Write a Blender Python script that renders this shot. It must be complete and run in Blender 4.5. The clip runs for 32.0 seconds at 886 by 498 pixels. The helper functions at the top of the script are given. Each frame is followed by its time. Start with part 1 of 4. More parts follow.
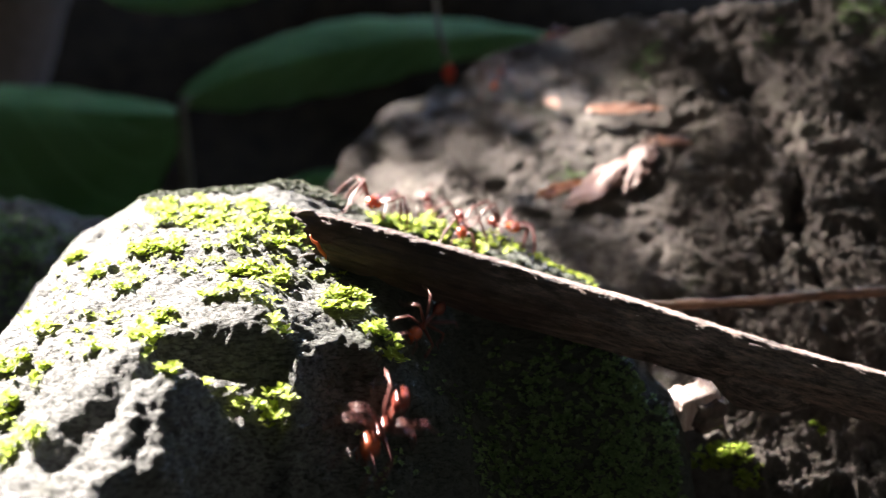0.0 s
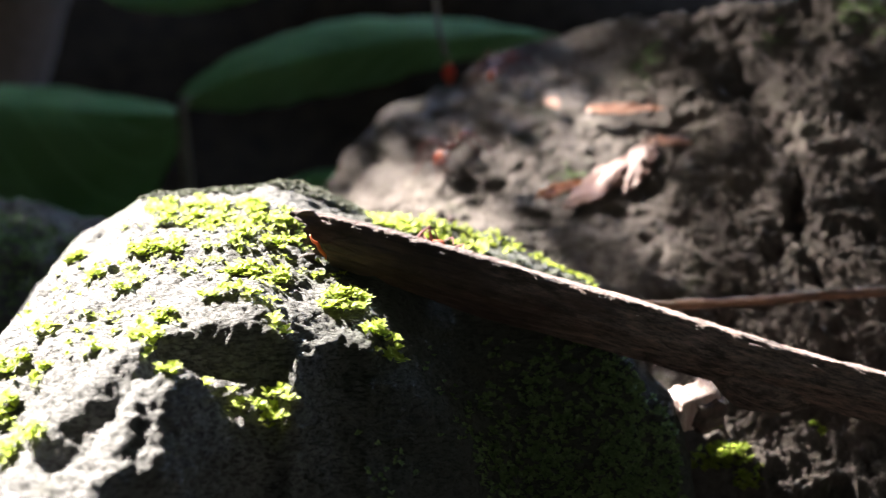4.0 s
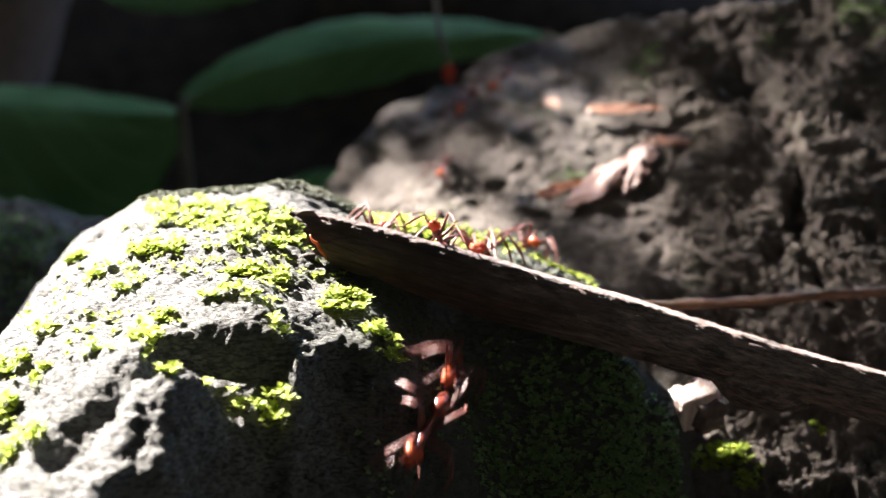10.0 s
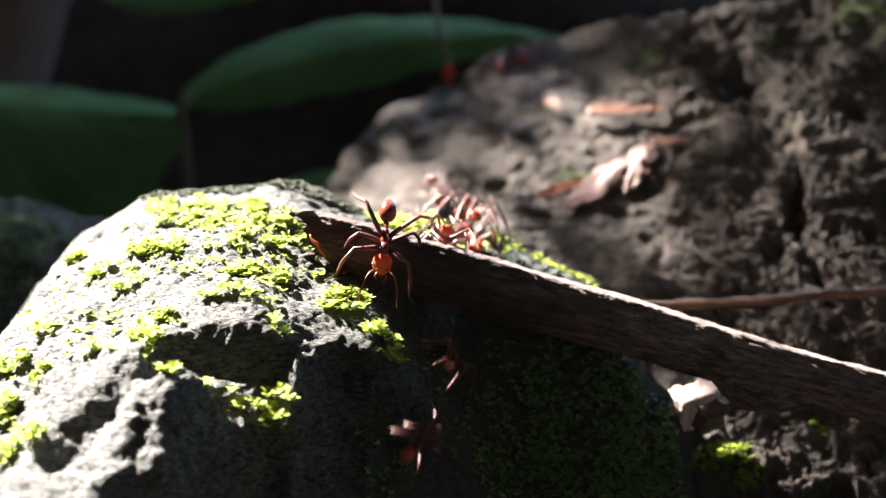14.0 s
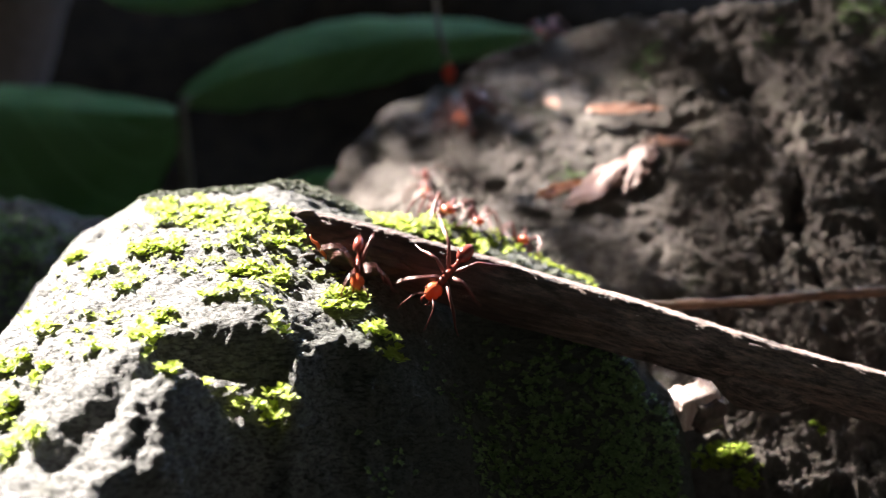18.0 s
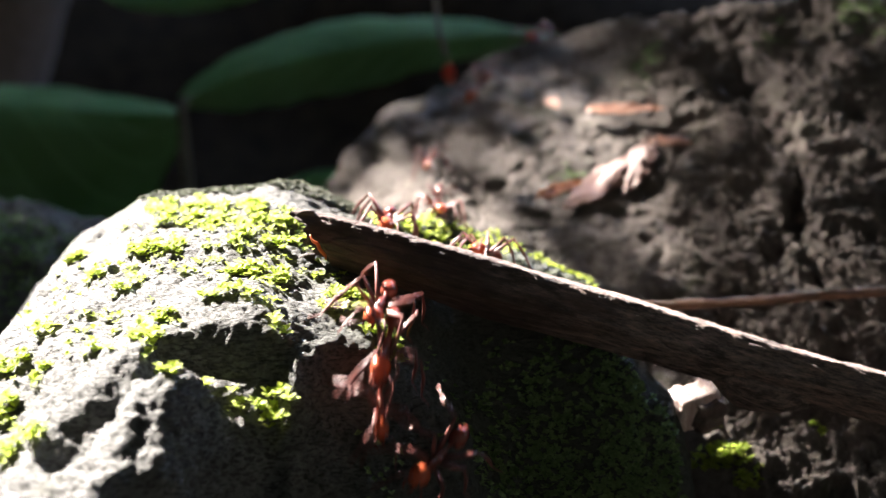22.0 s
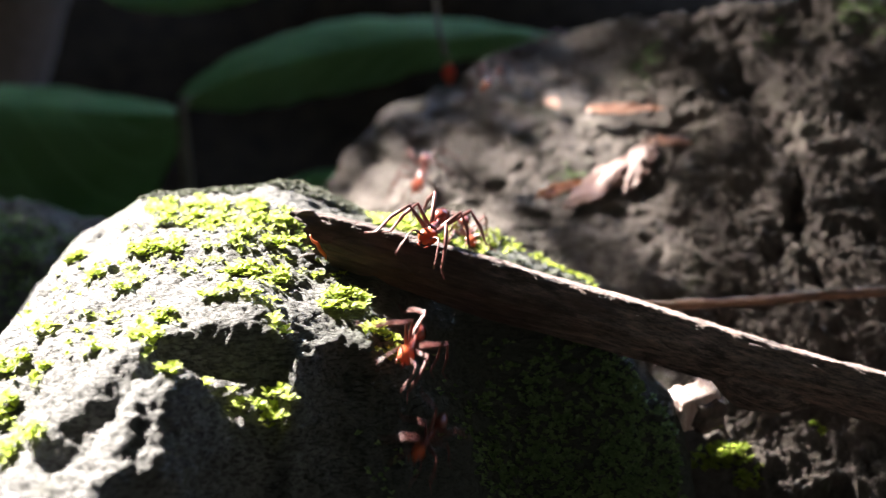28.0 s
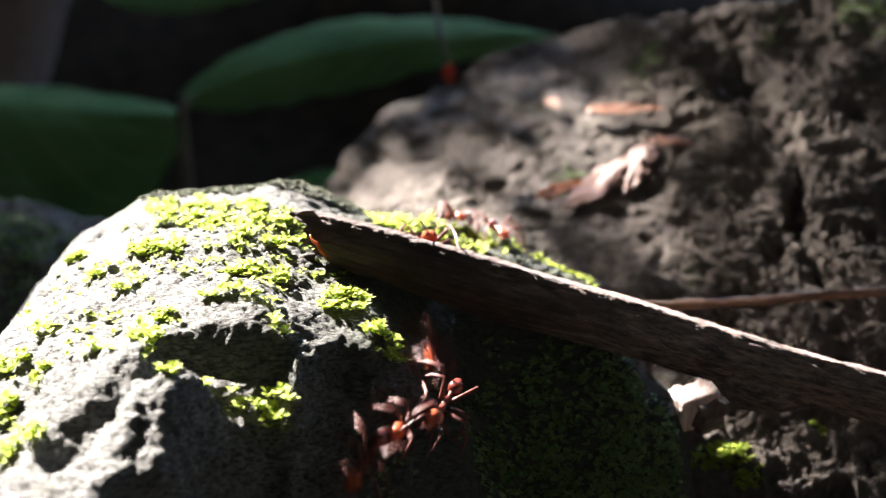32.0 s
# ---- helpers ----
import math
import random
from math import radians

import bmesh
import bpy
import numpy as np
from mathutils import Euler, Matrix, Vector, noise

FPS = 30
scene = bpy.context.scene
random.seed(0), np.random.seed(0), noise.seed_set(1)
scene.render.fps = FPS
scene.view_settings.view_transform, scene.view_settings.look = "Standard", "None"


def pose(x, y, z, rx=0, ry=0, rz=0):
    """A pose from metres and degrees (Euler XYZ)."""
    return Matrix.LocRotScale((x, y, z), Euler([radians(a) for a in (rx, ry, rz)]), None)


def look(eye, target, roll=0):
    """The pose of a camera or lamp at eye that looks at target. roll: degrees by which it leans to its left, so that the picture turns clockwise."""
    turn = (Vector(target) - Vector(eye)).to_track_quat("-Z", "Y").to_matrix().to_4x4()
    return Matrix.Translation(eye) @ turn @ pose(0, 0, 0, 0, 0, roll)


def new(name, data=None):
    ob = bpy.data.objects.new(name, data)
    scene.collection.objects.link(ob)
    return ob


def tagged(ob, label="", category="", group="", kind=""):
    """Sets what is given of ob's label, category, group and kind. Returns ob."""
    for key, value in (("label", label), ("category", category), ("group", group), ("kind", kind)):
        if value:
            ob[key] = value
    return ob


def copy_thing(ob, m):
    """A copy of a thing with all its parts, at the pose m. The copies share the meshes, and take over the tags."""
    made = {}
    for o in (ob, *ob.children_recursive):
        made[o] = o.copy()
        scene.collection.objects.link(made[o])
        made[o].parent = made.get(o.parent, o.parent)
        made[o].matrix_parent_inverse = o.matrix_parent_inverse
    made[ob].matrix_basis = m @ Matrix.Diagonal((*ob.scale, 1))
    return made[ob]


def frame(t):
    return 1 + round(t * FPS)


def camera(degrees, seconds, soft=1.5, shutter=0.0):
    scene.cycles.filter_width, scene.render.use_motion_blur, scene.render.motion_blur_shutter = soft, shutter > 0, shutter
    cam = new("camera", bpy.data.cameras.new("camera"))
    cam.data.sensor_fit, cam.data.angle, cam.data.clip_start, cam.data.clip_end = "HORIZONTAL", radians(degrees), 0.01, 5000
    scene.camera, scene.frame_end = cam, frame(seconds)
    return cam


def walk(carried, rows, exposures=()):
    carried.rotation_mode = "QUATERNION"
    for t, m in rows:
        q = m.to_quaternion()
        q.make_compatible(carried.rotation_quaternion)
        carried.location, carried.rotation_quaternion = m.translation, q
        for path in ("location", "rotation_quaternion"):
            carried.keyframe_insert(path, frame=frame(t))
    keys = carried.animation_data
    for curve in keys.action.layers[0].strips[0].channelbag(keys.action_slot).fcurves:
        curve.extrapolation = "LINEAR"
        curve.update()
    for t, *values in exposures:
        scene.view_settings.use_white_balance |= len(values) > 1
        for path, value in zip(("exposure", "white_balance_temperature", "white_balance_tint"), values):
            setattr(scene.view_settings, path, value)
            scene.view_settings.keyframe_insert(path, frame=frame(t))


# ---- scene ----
# A macro view of a forest floor: ants stream over a mossy stone, a dead stick and a boulder.

# camera: stands still on the ground before the stones
EYE = (0.0, 0.0, 0.17)
cam = camera(40, 32.0, soft=1.1, shutter=0.3)
cam.data.dof.use_dof = True
cam.data.dof.focus_distance = 0.238
cam.data.dof.aperture_fstop = 11.0
SET = pose(*EYE, 80, 0, 0)
walk(cam, [(0, SET), (32.0, SET)], exposures=[(0, 4.52, 6700, 14), (32.0, 4.52, 6700, 14)])

# daylight: low sun through the trees behind the stones, dim sky
SUN_EL, SUN_AZ = radians(46.2), radians(-52)      # azimuth from +y, towards -x
world = bpy.data.worlds.new("forest_daylight")
scene.world = world
world.use_nodes = True
wn = world.node_tree
sky = wn.nodes.new("ShaderNodeTexSky")
sky.sky_type = "NISHITA"
sky.sun_disc = False
sky.sun_elevation = SUN_EL
sky.sun_rotation = SUN_AZ
wn.links.new(sky.outputs[0], wn.nodes["Background"].inputs[0])
wn.nodes["Background"].inputs[1].default_value = 0.15
TO_SUN = Vector((math.sin(SUN_AZ) * math.cos(SUN_EL), math.cos(SUN_AZ) * math.cos(SUN_EL), math.sin(SUN_EL)))
sun = new("sun", bpy.data.lights.new("sun", "SUN"))
sun.data.energy, sun.data.angle, sun.data.color = 3.3, radians(0.6), (1.0, 0.95, 0.87)
sun.matrix_world = look(TO_SUN * 5, (0, 0, 0))


# ---------------------------------------------------------------- materials
def nodes_of(name):
    m = bpy.data.materials.new(name)
    m.use_nodes = True
    nt = m.node_tree
    return m, nt, nt.nodes["Principled BSDF"]


def add(nt, kind, **values):
    n = nt.nodes.new(kind)
    for key, v in values.items():
        n.inputs[key].default_value = v
    return n


def ramp(nt, source, stops):
    r = nt.nodes.new("ShaderNodeValToRGB")
    el = r.color_ramp.elements
    while len(el) < len(stops):
        el.new(0.5)
    for e, (at, c) in zip(el, stops):
        e.position, e.color = at, (*c, 1)
    nt.links.new(source, r.inputs[0])
    return r.outputs[0]


def mixed(nt, a, b, f, mode="MIX"):
    m = nt.nodes.new("ShaderNodeMix")
    m.data_type, m.blend_type = "RGBA", mode
    for sock, v in ((m.inputs[0], f), (m.inputs[6], a), (m.inputs[7], b)):
        if isinstance(v, bpy.types.NodeSocket):
            nt.links.new(v, sock)
        elif isinstance(v, tuple):
            sock.default_value = (*v, 1)
        else:
            sock.default_value = v
    return m.outputs[2]


def bumped(nt, bsdf, *layers):
    """layers: (height socket, strength, distance in metres)"""
    last = None
    for h, s, d in layers:
        b = add(nt, "ShaderNodeBump", Strength=s, Distance=d)
        nt.links.new(h, b.inputs["Height"])
        if last:
            nt.links.new(last, b.inputs["Normal"])
        last = b.outputs[0]
    nt.links.new(last, bsdf.inputs["Normal"])


def tex(nt, kind, scale, stretch=None, lean=0.0, **kw):
    """A texture in the object's space; stretch: its scale by axis, lean: degrees by which its x axis dips."""
    co = nt.nodes.new("ShaderNodeTexCoord").outputs["Object"]
    if stretch:
        mp = nt.nodes.new("ShaderNodeMapping")
        mp.vector_type = "TEXTURE"
        mp.inputs["Scale"].default_value = [1 / v for v in stretch]
        mp.inputs["Rotation"].default_value = (0, radians(lean), 0)
        nt.links.new(co, mp.inputs[0])
        co = mp.outputs[0]
    n = add(nt, kind, Scale=scale, **kw)
    nt.links.new(co, n.inputs["Vector"])
    return n.outputs[0]


def rock_material(name, dark, mid, light, green, amount, pit=160, relief=0.0020, shade_film_from=None):
    m, nt, b = nodes_of(name)
    big = tex(nt, "ShaderNodeTexNoise", 28, Detail=6.0, Roughness=0.6)
    fine = tex(nt, "ShaderNodeTexNoise", 420, Detail=8.0, Roughness=0.7)
    grain = tex(nt, "ShaderNodeTexNoise", 1700, Detail=4.0, Roughness=0.7)
    pits = tex(nt, "ShaderNodeTexVoronoi", pit * 2.2)
    col = ramp(nt, big, [(0.3, dark), (0.5, mid), (0.72, light)])
    col = mixed(nt, col, mixed(nt, dark, light, ramp(nt, fine, [(0.35, (0, 0, 0)), (0.65, (1, 1, 1))])), 0.5)
    film = tex(nt, "ShaderNodeTexNoise", 55, Detail=7.0, Roughness=0.65)
    col = mixed(nt, col, green, ramp(nt, film, [(0.62 - amount, (0, 0, 0)), (0.78 - amount, (0.75, 0.75, 0.75))]))
    layers = [(pits, 0.2, 0.0005), (fine, 1.0, relief), (grain, 1.0, 0.0006)]
    if shade_film_from is not None:
        # a dark green film towards +x also holds the shade of that face
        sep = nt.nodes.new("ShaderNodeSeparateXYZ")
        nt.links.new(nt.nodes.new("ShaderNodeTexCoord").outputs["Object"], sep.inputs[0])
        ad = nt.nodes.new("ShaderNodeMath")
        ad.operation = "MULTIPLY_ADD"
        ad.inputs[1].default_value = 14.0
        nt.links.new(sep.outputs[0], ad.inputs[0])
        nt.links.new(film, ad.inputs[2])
        at = 0.5 + 14 * shade_film_from
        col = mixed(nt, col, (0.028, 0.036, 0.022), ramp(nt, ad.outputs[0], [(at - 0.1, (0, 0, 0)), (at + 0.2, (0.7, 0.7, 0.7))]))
        # fine pores along the bedding, darkened inside
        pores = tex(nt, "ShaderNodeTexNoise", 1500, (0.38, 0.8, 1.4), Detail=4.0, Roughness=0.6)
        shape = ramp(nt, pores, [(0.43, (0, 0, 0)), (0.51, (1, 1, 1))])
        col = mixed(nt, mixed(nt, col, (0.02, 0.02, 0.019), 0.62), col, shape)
        layers.append((shape, 1.0, 0.0009))
    nt.links.new(col, b.inputs["Base Color"])
    b.inputs["Roughness"].default_value = 0.82
    b.inputs["Specular IOR Level"].default_value = 0.35
    bumped(nt, b, *layers)
    return m


def leaf_material(name, base, rib, rough=0.4, through_light=0.25):
    m, nt, b = nodes_of(name)
    n = tex(nt, "ShaderNodeTexNoise", 30, Detail=5.0)
    uv = nt.nodes.new("ShaderNodeUVMap").outputs[0]
    wv = nt.nodes.new("ShaderNodeTexWave")
    wv.wave_type, wv.bands_direction = "BANDS", "DIAGONAL"
    wv.inputs["Scale"].default_value = 3.2
    wv.inputs["Distortion"].default_value = 0.6
    nt.links.new(uv, wv.inputs[0])
    col = mixed(nt, base, rib, ramp(nt, n, [(0.35, (0, 0, 0)), (0.75, (0.8, 0.8, 0.8))]))
    col = mixed(nt, col, rib, ramp(nt, wv.outputs[1], [(0.9, (0, 0, 0)), (1.0, (0.5, 0.5, 0.5))]))
    nt.links.new(col, b.inputs["Base Color"])
    b.inputs["Roughness"].default_value = rough
    bumped(nt, b, (wv.outputs[1], 0.25, 0.0006), (n, 0.2, 0.001))
    t = nt.nodes.new("ShaderNodeBsdfTranslucent")
    nt.links.new(col, t.inputs[0])
    mx = add(nt, "ShaderNodeMixShader", Fac=through_light)
    nt.links.new(b.outputs[0], mx.inputs[1])
    nt.links.new(t.outputs[0], mx.inputs[2])
    nt.links.new(mx.outputs[0], nt.nodes["Material Output"].inputs[0])
    return m


def moss_material(name, a, c, through_light):
    m, nt, b = nodes_of(name)
    isl = nt.nodes.new("ShaderNodeNewGeometry").outputs["Random Per Island"]
    n = tex(nt, "ShaderNodeTexNoise", 90, Detail=3.0)
    col = mixed(nt, a, c, isl)
    col = mixed(nt, col, tuple(v * 0.55 for v in a), ramp(nt, n, [(0.45, (0, 0, 0)), (0.75, (0.7, 0.7, 0.7))]))
    nt.links.new(col, b.inputs["Base Color"])
    b.inputs["Roughness"].default_value = 0.7
    t = nt.nodes.new("ShaderNodeBsdfTranslucent")
    nt.links.new(col, t.inputs[0])
    mx = add(nt, "ShaderNodeMixShader", Fac=through_light)
    nt.links.new(b.outputs[0], mx.inputs[1])
    nt.links.new(t.outputs[0], mx.inputs[2])
    nt.links.new(mx.outputs[0], nt.nodes["Material Output"].inputs[0])
    return m


def wood_material(name, dark, light, stretch, rough=0.8, lean=0.0):
    m, nt, b = nodes_of(name)
    grain = tex(nt, "ShaderNodeTexNoise", 600, stretch, lean, Detail=6.0, Roughness=0.65)
    patch = tex(nt, "ShaderNodeTexNoise", 110, Detail=5.0)
    crack = tex(nt, "ShaderNodeTexVoronoi", 260, stretch, lean)
    col = ramp(nt, grain, [(0.32, dark), (0.7, light)])
    col = mixed(nt, col, dark, ramp(nt, patch, [(0.45, (0, 0, 0)), (0.7, (0.8, 0.8, 0.8))]))
    nt.links.new(col, b.inputs["Base Color"])
    b.inputs["Roughness"].default_value = rough
    speck = tex(nt, "ShaderNodeTexNoise", 1300, Detail=5.0, Roughness=0.7)
    bumped(nt, b, (crack, 0.4, 0.0006), (grain, 1.0, 0.0009), (patch, 0.4, 0.001), (speck, 0.8, 0.0005))
    return m


def plain_material(name, a, c, scale, rough, through_light=0.0):
    m, nt, b = nodes_of(name)
    n = tex(nt, "ShaderNodeTexNoise", scale, Detail=5.0, Roughness=0.6)
    col = ramp(nt, n, [(0.3, a), (0.7, c)])
    nt.links.new(col, b.inputs["Base Color"])
    b.inputs["Roughness"].default_value = rough
    bumped(nt, b, (n, 0.5, 0.4 / scale))
    if through_light:
        t = nt.nodes.new("ShaderNodeBsdfTranslucent")
        nt.links.new(col, t.inputs[0])
        mx = add(nt, "ShaderNodeMixShader", Fac=through_light)
        nt.links.new(b.outputs[0], mx.inputs[1])
        nt.links.new(t.outputs[0], mx.inputs[2])
        nt.links.new(mx.outputs[0], nt.nodes["Material Output"].inputs[0])
    return m


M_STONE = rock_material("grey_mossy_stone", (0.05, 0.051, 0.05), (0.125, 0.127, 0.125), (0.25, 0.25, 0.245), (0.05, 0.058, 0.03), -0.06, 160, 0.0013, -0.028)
M_BOULDER = rock_material("dark_pitted_lava_stone", (0.040, 0.033, 0.029), (0.102, 0.086, 0.076), (0.22, 0.185, 0.165), (0.055, 0.07, 0.03), 0.04, 110)
M_BACKSTONE = rock_material("dark_green_stone", (0.05, 0.054, 0.048), (0.11, 0.115, 0.105), (0.20, 0.20, 0.185), (0.06, 0.085, 0.04), 0.06)
M_BARK = wood_material("weathered_dead_bark", (0.020, 0.013, 0.011), (0.19, 0.138, 0.118), (0.1, 1, 1))


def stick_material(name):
    """Red-brown bark near the torn end, weathered to cracked grey further on, lightened to stand for skylight."""
    m = wood_material(name, (0.013, 0.008, 0.007), (0.105, 0.060, 0.053), (0.12, 1, 1), lean=15)
    nt = m.node_tree
    b = nt.nodes["Principled BSDF"]
    red = b.inputs["Base Color"].links[0].from_socket
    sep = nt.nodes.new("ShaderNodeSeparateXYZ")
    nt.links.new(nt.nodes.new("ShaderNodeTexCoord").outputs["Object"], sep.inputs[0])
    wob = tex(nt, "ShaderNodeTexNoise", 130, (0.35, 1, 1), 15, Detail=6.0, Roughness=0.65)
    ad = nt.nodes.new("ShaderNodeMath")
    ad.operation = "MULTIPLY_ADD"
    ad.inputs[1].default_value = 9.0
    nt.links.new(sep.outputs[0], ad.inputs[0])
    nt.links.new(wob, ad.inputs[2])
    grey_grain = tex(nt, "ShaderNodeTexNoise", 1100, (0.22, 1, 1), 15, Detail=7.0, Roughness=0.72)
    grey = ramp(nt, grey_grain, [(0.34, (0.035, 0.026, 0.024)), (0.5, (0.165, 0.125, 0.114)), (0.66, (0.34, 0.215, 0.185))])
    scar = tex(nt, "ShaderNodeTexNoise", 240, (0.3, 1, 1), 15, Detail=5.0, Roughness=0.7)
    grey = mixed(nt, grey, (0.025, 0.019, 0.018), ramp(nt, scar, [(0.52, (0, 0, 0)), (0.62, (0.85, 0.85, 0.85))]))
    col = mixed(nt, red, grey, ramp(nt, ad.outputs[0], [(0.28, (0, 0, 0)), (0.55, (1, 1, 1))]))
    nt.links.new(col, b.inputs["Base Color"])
    dust = tex(nt, "ShaderNodeTexNoise", 1900, Detail=5.0, Roughness=0.7)
    bumped(nt, b, (grey_grain, 1.0, 0.0005), (scar, 0.6, 0.0006), (dust, 1.0, 0.0004))
    return m


M_STICK = stick_material("weathered_skylit_stick_bark")
M_TWIG = wood_material("brown_twig_bark", (0.09, 0.045, 0.027), (0.28, 0.15, 0.095), (0.08, 1, 1), 0.6)
M_CHIP = wood_material("pale_broken_wood", (0.34, 0.24, 0.21), (0.75, 0.64, 0.59), (1, 1, 0.2))
M_RIM = plain_material("curled_orange_bark_rim", (0.35, 0.07, 0.02), (0.6, 0.16, 0.05), 500, 0.5, 0.45)
M_LEAF = leaf_material("dark_green_leaf", (0.125, 0.26, 0.10), (0.22, 0.41, 0.19), 0.7, 0.58)
M_LEAF.node_tree.nodes["Principled BSDF"].inputs["Specular IOR Level"].default_value = 0.05
M_DRY = leaf_material("dry_tan_leaf", (0.17, 0.090, 0.078), (0.29, 0.18, 0.16), 0.55, 0.2)
M_TAN = leaf_material("dry_orange_tan_leaf", (0.25, 0.11, 0.065), (0.4, 0.21, 0.14), 0.5, 0.25)
M_RUST = leaf_material("dry_rust_leaf", (0.3, 0.1, 0.035), (0.5, 0.2, 0.08), 0.5, 0.25)
M_STEM = plain_material("green_brown_stem", (0.07, 0.065, 0.045), (0.16, 0.15, 0.11), 200, 0.5)
M_THREAD = plain_material("pale_dry_tendril", (0.09, 0.085, 0.07), (0.2, 0.18, 0.15), 200, 0.6)
M_RED = plain_material("red_petal", (0.55, 0.04, 0.015), (0.75, 0.1, 0.03), 300, 0.4, 0.3)
M_MOSS = moss_material("bright_leafy_moss", (0.26, 0.34, 0.045), (0.46, 0.54, 0.12), 0.55)
M_SHORT = moss_material("short_ridge_moss", (0.16, 0.22, 0.02), (0.36, 0.42, 0.06), 0.45)
M_CARPET = moss_material("dark_carpet_moss", (0.105, 0.175, 0.068), (0.23, 0.33, 0.13), 0.3)
# near-black: the shade on the crest is put into this moss colour
M_CREST_SHADE = moss_material("shade_dark_crest_moss", (0.022, 0.03, 0.014), (0.06, 0.075, 0.035), 0.15)
M_SHADE_LEAF = leaf_material("added_overhead_leaf", (0.02, 0.05, 0.02), (0.04, 0.08, 0.03), 0.5, 0.06)
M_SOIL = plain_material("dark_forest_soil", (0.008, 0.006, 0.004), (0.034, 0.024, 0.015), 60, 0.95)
M_SOIL.node_tree.nodes["Principled BSDF"].inputs["Specular IOR Level"].default_value = 0.1
M_TRUNK = wood_material("grey_tree_bark", (0.06, 0.042, 0.032), (0.15, 0.108, 0.085), (0.05, 0.05, 0.008))
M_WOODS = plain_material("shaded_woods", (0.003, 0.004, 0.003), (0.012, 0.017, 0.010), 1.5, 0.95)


# ---------------------------------------------------------------- mesh helpers
def mesh_object(name, verts, faces, material, parent=None, smooth=True):
    me = bpy.data.meshes.new(name)
    me.from_pydata([tuple(v) for v in verts], [], faces)
    me.materials.append(material)
    if smooth:
        me.polygons.foreach_set("use_smooth", [True] * len(me.polygons))
    ob = new(name, me)
    ob.parent = parent
    return ob


def part(name, bm, material, parent, label=""):
    """One bmesh as one mesh object under a thing or a part."""
    bmesh.ops.recalc_face_normals(bm, faces=bm.faces)
    me = bpy.data.meshes.new(name)
    bm.to_mesh(me)
    bm.free()
    me.materials.append(material)
    me.polygons.foreach_set("use_smooth", [True] * len(me.polygons))
    ob = new(name, me)
    ob.parent = parent
    return tagged(ob, label)


def fbm(p, octaves, gain=0.5):
    total, amp = 0.0, 1.0
    for _ in range(octaves):
        total += amp * noise.noise(p)
        p = p * 2.03
        amp *= gain
    return total


def smooth(a, b, x):
    t = min(1.0, max(0.0, (x - a) / (b - a)))
    return t * t * (3 - 2 * t)


def along(x, stops):
    """Soft interpolation between a few (position, value) stops."""
    if x <= stops[0][0]:
        return stops[0][1]
    for (a, u), (b, v) in zip(stops, stops[1:]):
        if x <= b:
            t = (x - a) / (b - a)
            return u + (v - u) * (t * 0.6 + 0.4 * t * t * (3 - 2 * t))
    return stops[-1][1]


def hump(x, y, cx, cy, rx, ry, h):
    return h * math.exp(-((x - cx) / rx) ** 2 - ((y - cy) / ry) ** 2)


def along_line(x, y, a, b):
    """How far (x, y) lies from the stretch a to b."""
    dx, dy = b[0] - a[0], b[1] - a[1]
    f = min(1.0, max(0.0, ((x - a[0]) * dx + (y - a[1]) * dy) / (dx * dx + dy * dy)))
    return math.hypot(x - a[0] - f * dx, y - a[1] - f * dy)


def rock_mesh(name, material, xs, ys, height, rough):
    """A stone: a height over the ground, then relief pushed out along the surface's own normal."""
    nx, ny = len(xs), len(ys)
    z = np.array([[height(x, y) for x in xs] for y in ys])
    gy, gx = np.gradient(z, ys, xs)
    nn = np.stack([-gx, -gy, np.ones_like(z)], -1)
    nn /= np.linalg.norm(nn, axis=-1, keepdims=True)
    verts = []
    for j in range(ny):
        for i in range(nx):
            p = Vector((xs[i], ys[j], z[j, i]))
            d = rough(p) * smooth(0.0, 0.03, z[j, i])
            verts.append((p.x + nn[j, i, 0] * d, p.y + nn[j, i, 1] * d, p.z + nn[j, i, 2] * d))
    faces = [(j * nx + i, j * nx + i + 1, (j + 1) * nx + i + 1, (j + 1) * nx + i) for j in range(ny - 1) for i in range(nx - 1)]
    return mesh_object(name, verts, faces, material)


def spread(a, b, n, c, d):
    """n numbers from a to b, closer together between c and d."""
    t = np.linspace(0, 1, n * 4)
    raw = a + (b - a) * t
    w = np.where((raw > c) & (raw < d), 5.0, 1.0)
    cum = np.cumsum(w)
    return np.interp(np.linspace(cum[0], cum[-1], n), cum, raw)


def tube(points, radii, sides=12, wobble=0.0, seed=0.0, twist=0.0):
    """A bmesh tube through points; wobble: uneven radius; its ends are closed."""
    bm = bmesh.new()
    pts = [Vector(p) for p in points]
    rings = []
    side = Vector((0, 0, 1))
    for k, p in enumerate(pts):
        d = (pts[min(k + 1, len(pts) - 1)] - pts[max(k - 1, 0)]).normalized()
        u = side - d * side.dot(d)
        if u.length < 1e-3:
            u = Vector((0, 1, 0)) - d * d.y
        u.normalize()
        v = d.cross(u)
        ring = []
        for s in range(sides):
            a = 2 * math.pi * s / sides + twist * k
            w = u * math.cos(a) + v * math.sin(a)
            r = radii[k] * (1 + wobble * fbm(Vector((p.x * 90 + seed, w.dot(u) * 1.3, w.dot(v) * 1.3 + p.y * 90)), 3))
            ring.append(bm.verts.new(p + w * r))
        rings.append(ring)
    for a, b in zip(rings, rings[1:]):
        for s in range(sides):
            bm.faces.new((a[s], a[(s + 1) % sides], b[(s + 1) % sides], b[s]))
    for ring, p in ((rings[0], pts[0]), (rings[-1], pts[-1])):
        bm.faces.new(ring)
    return bm


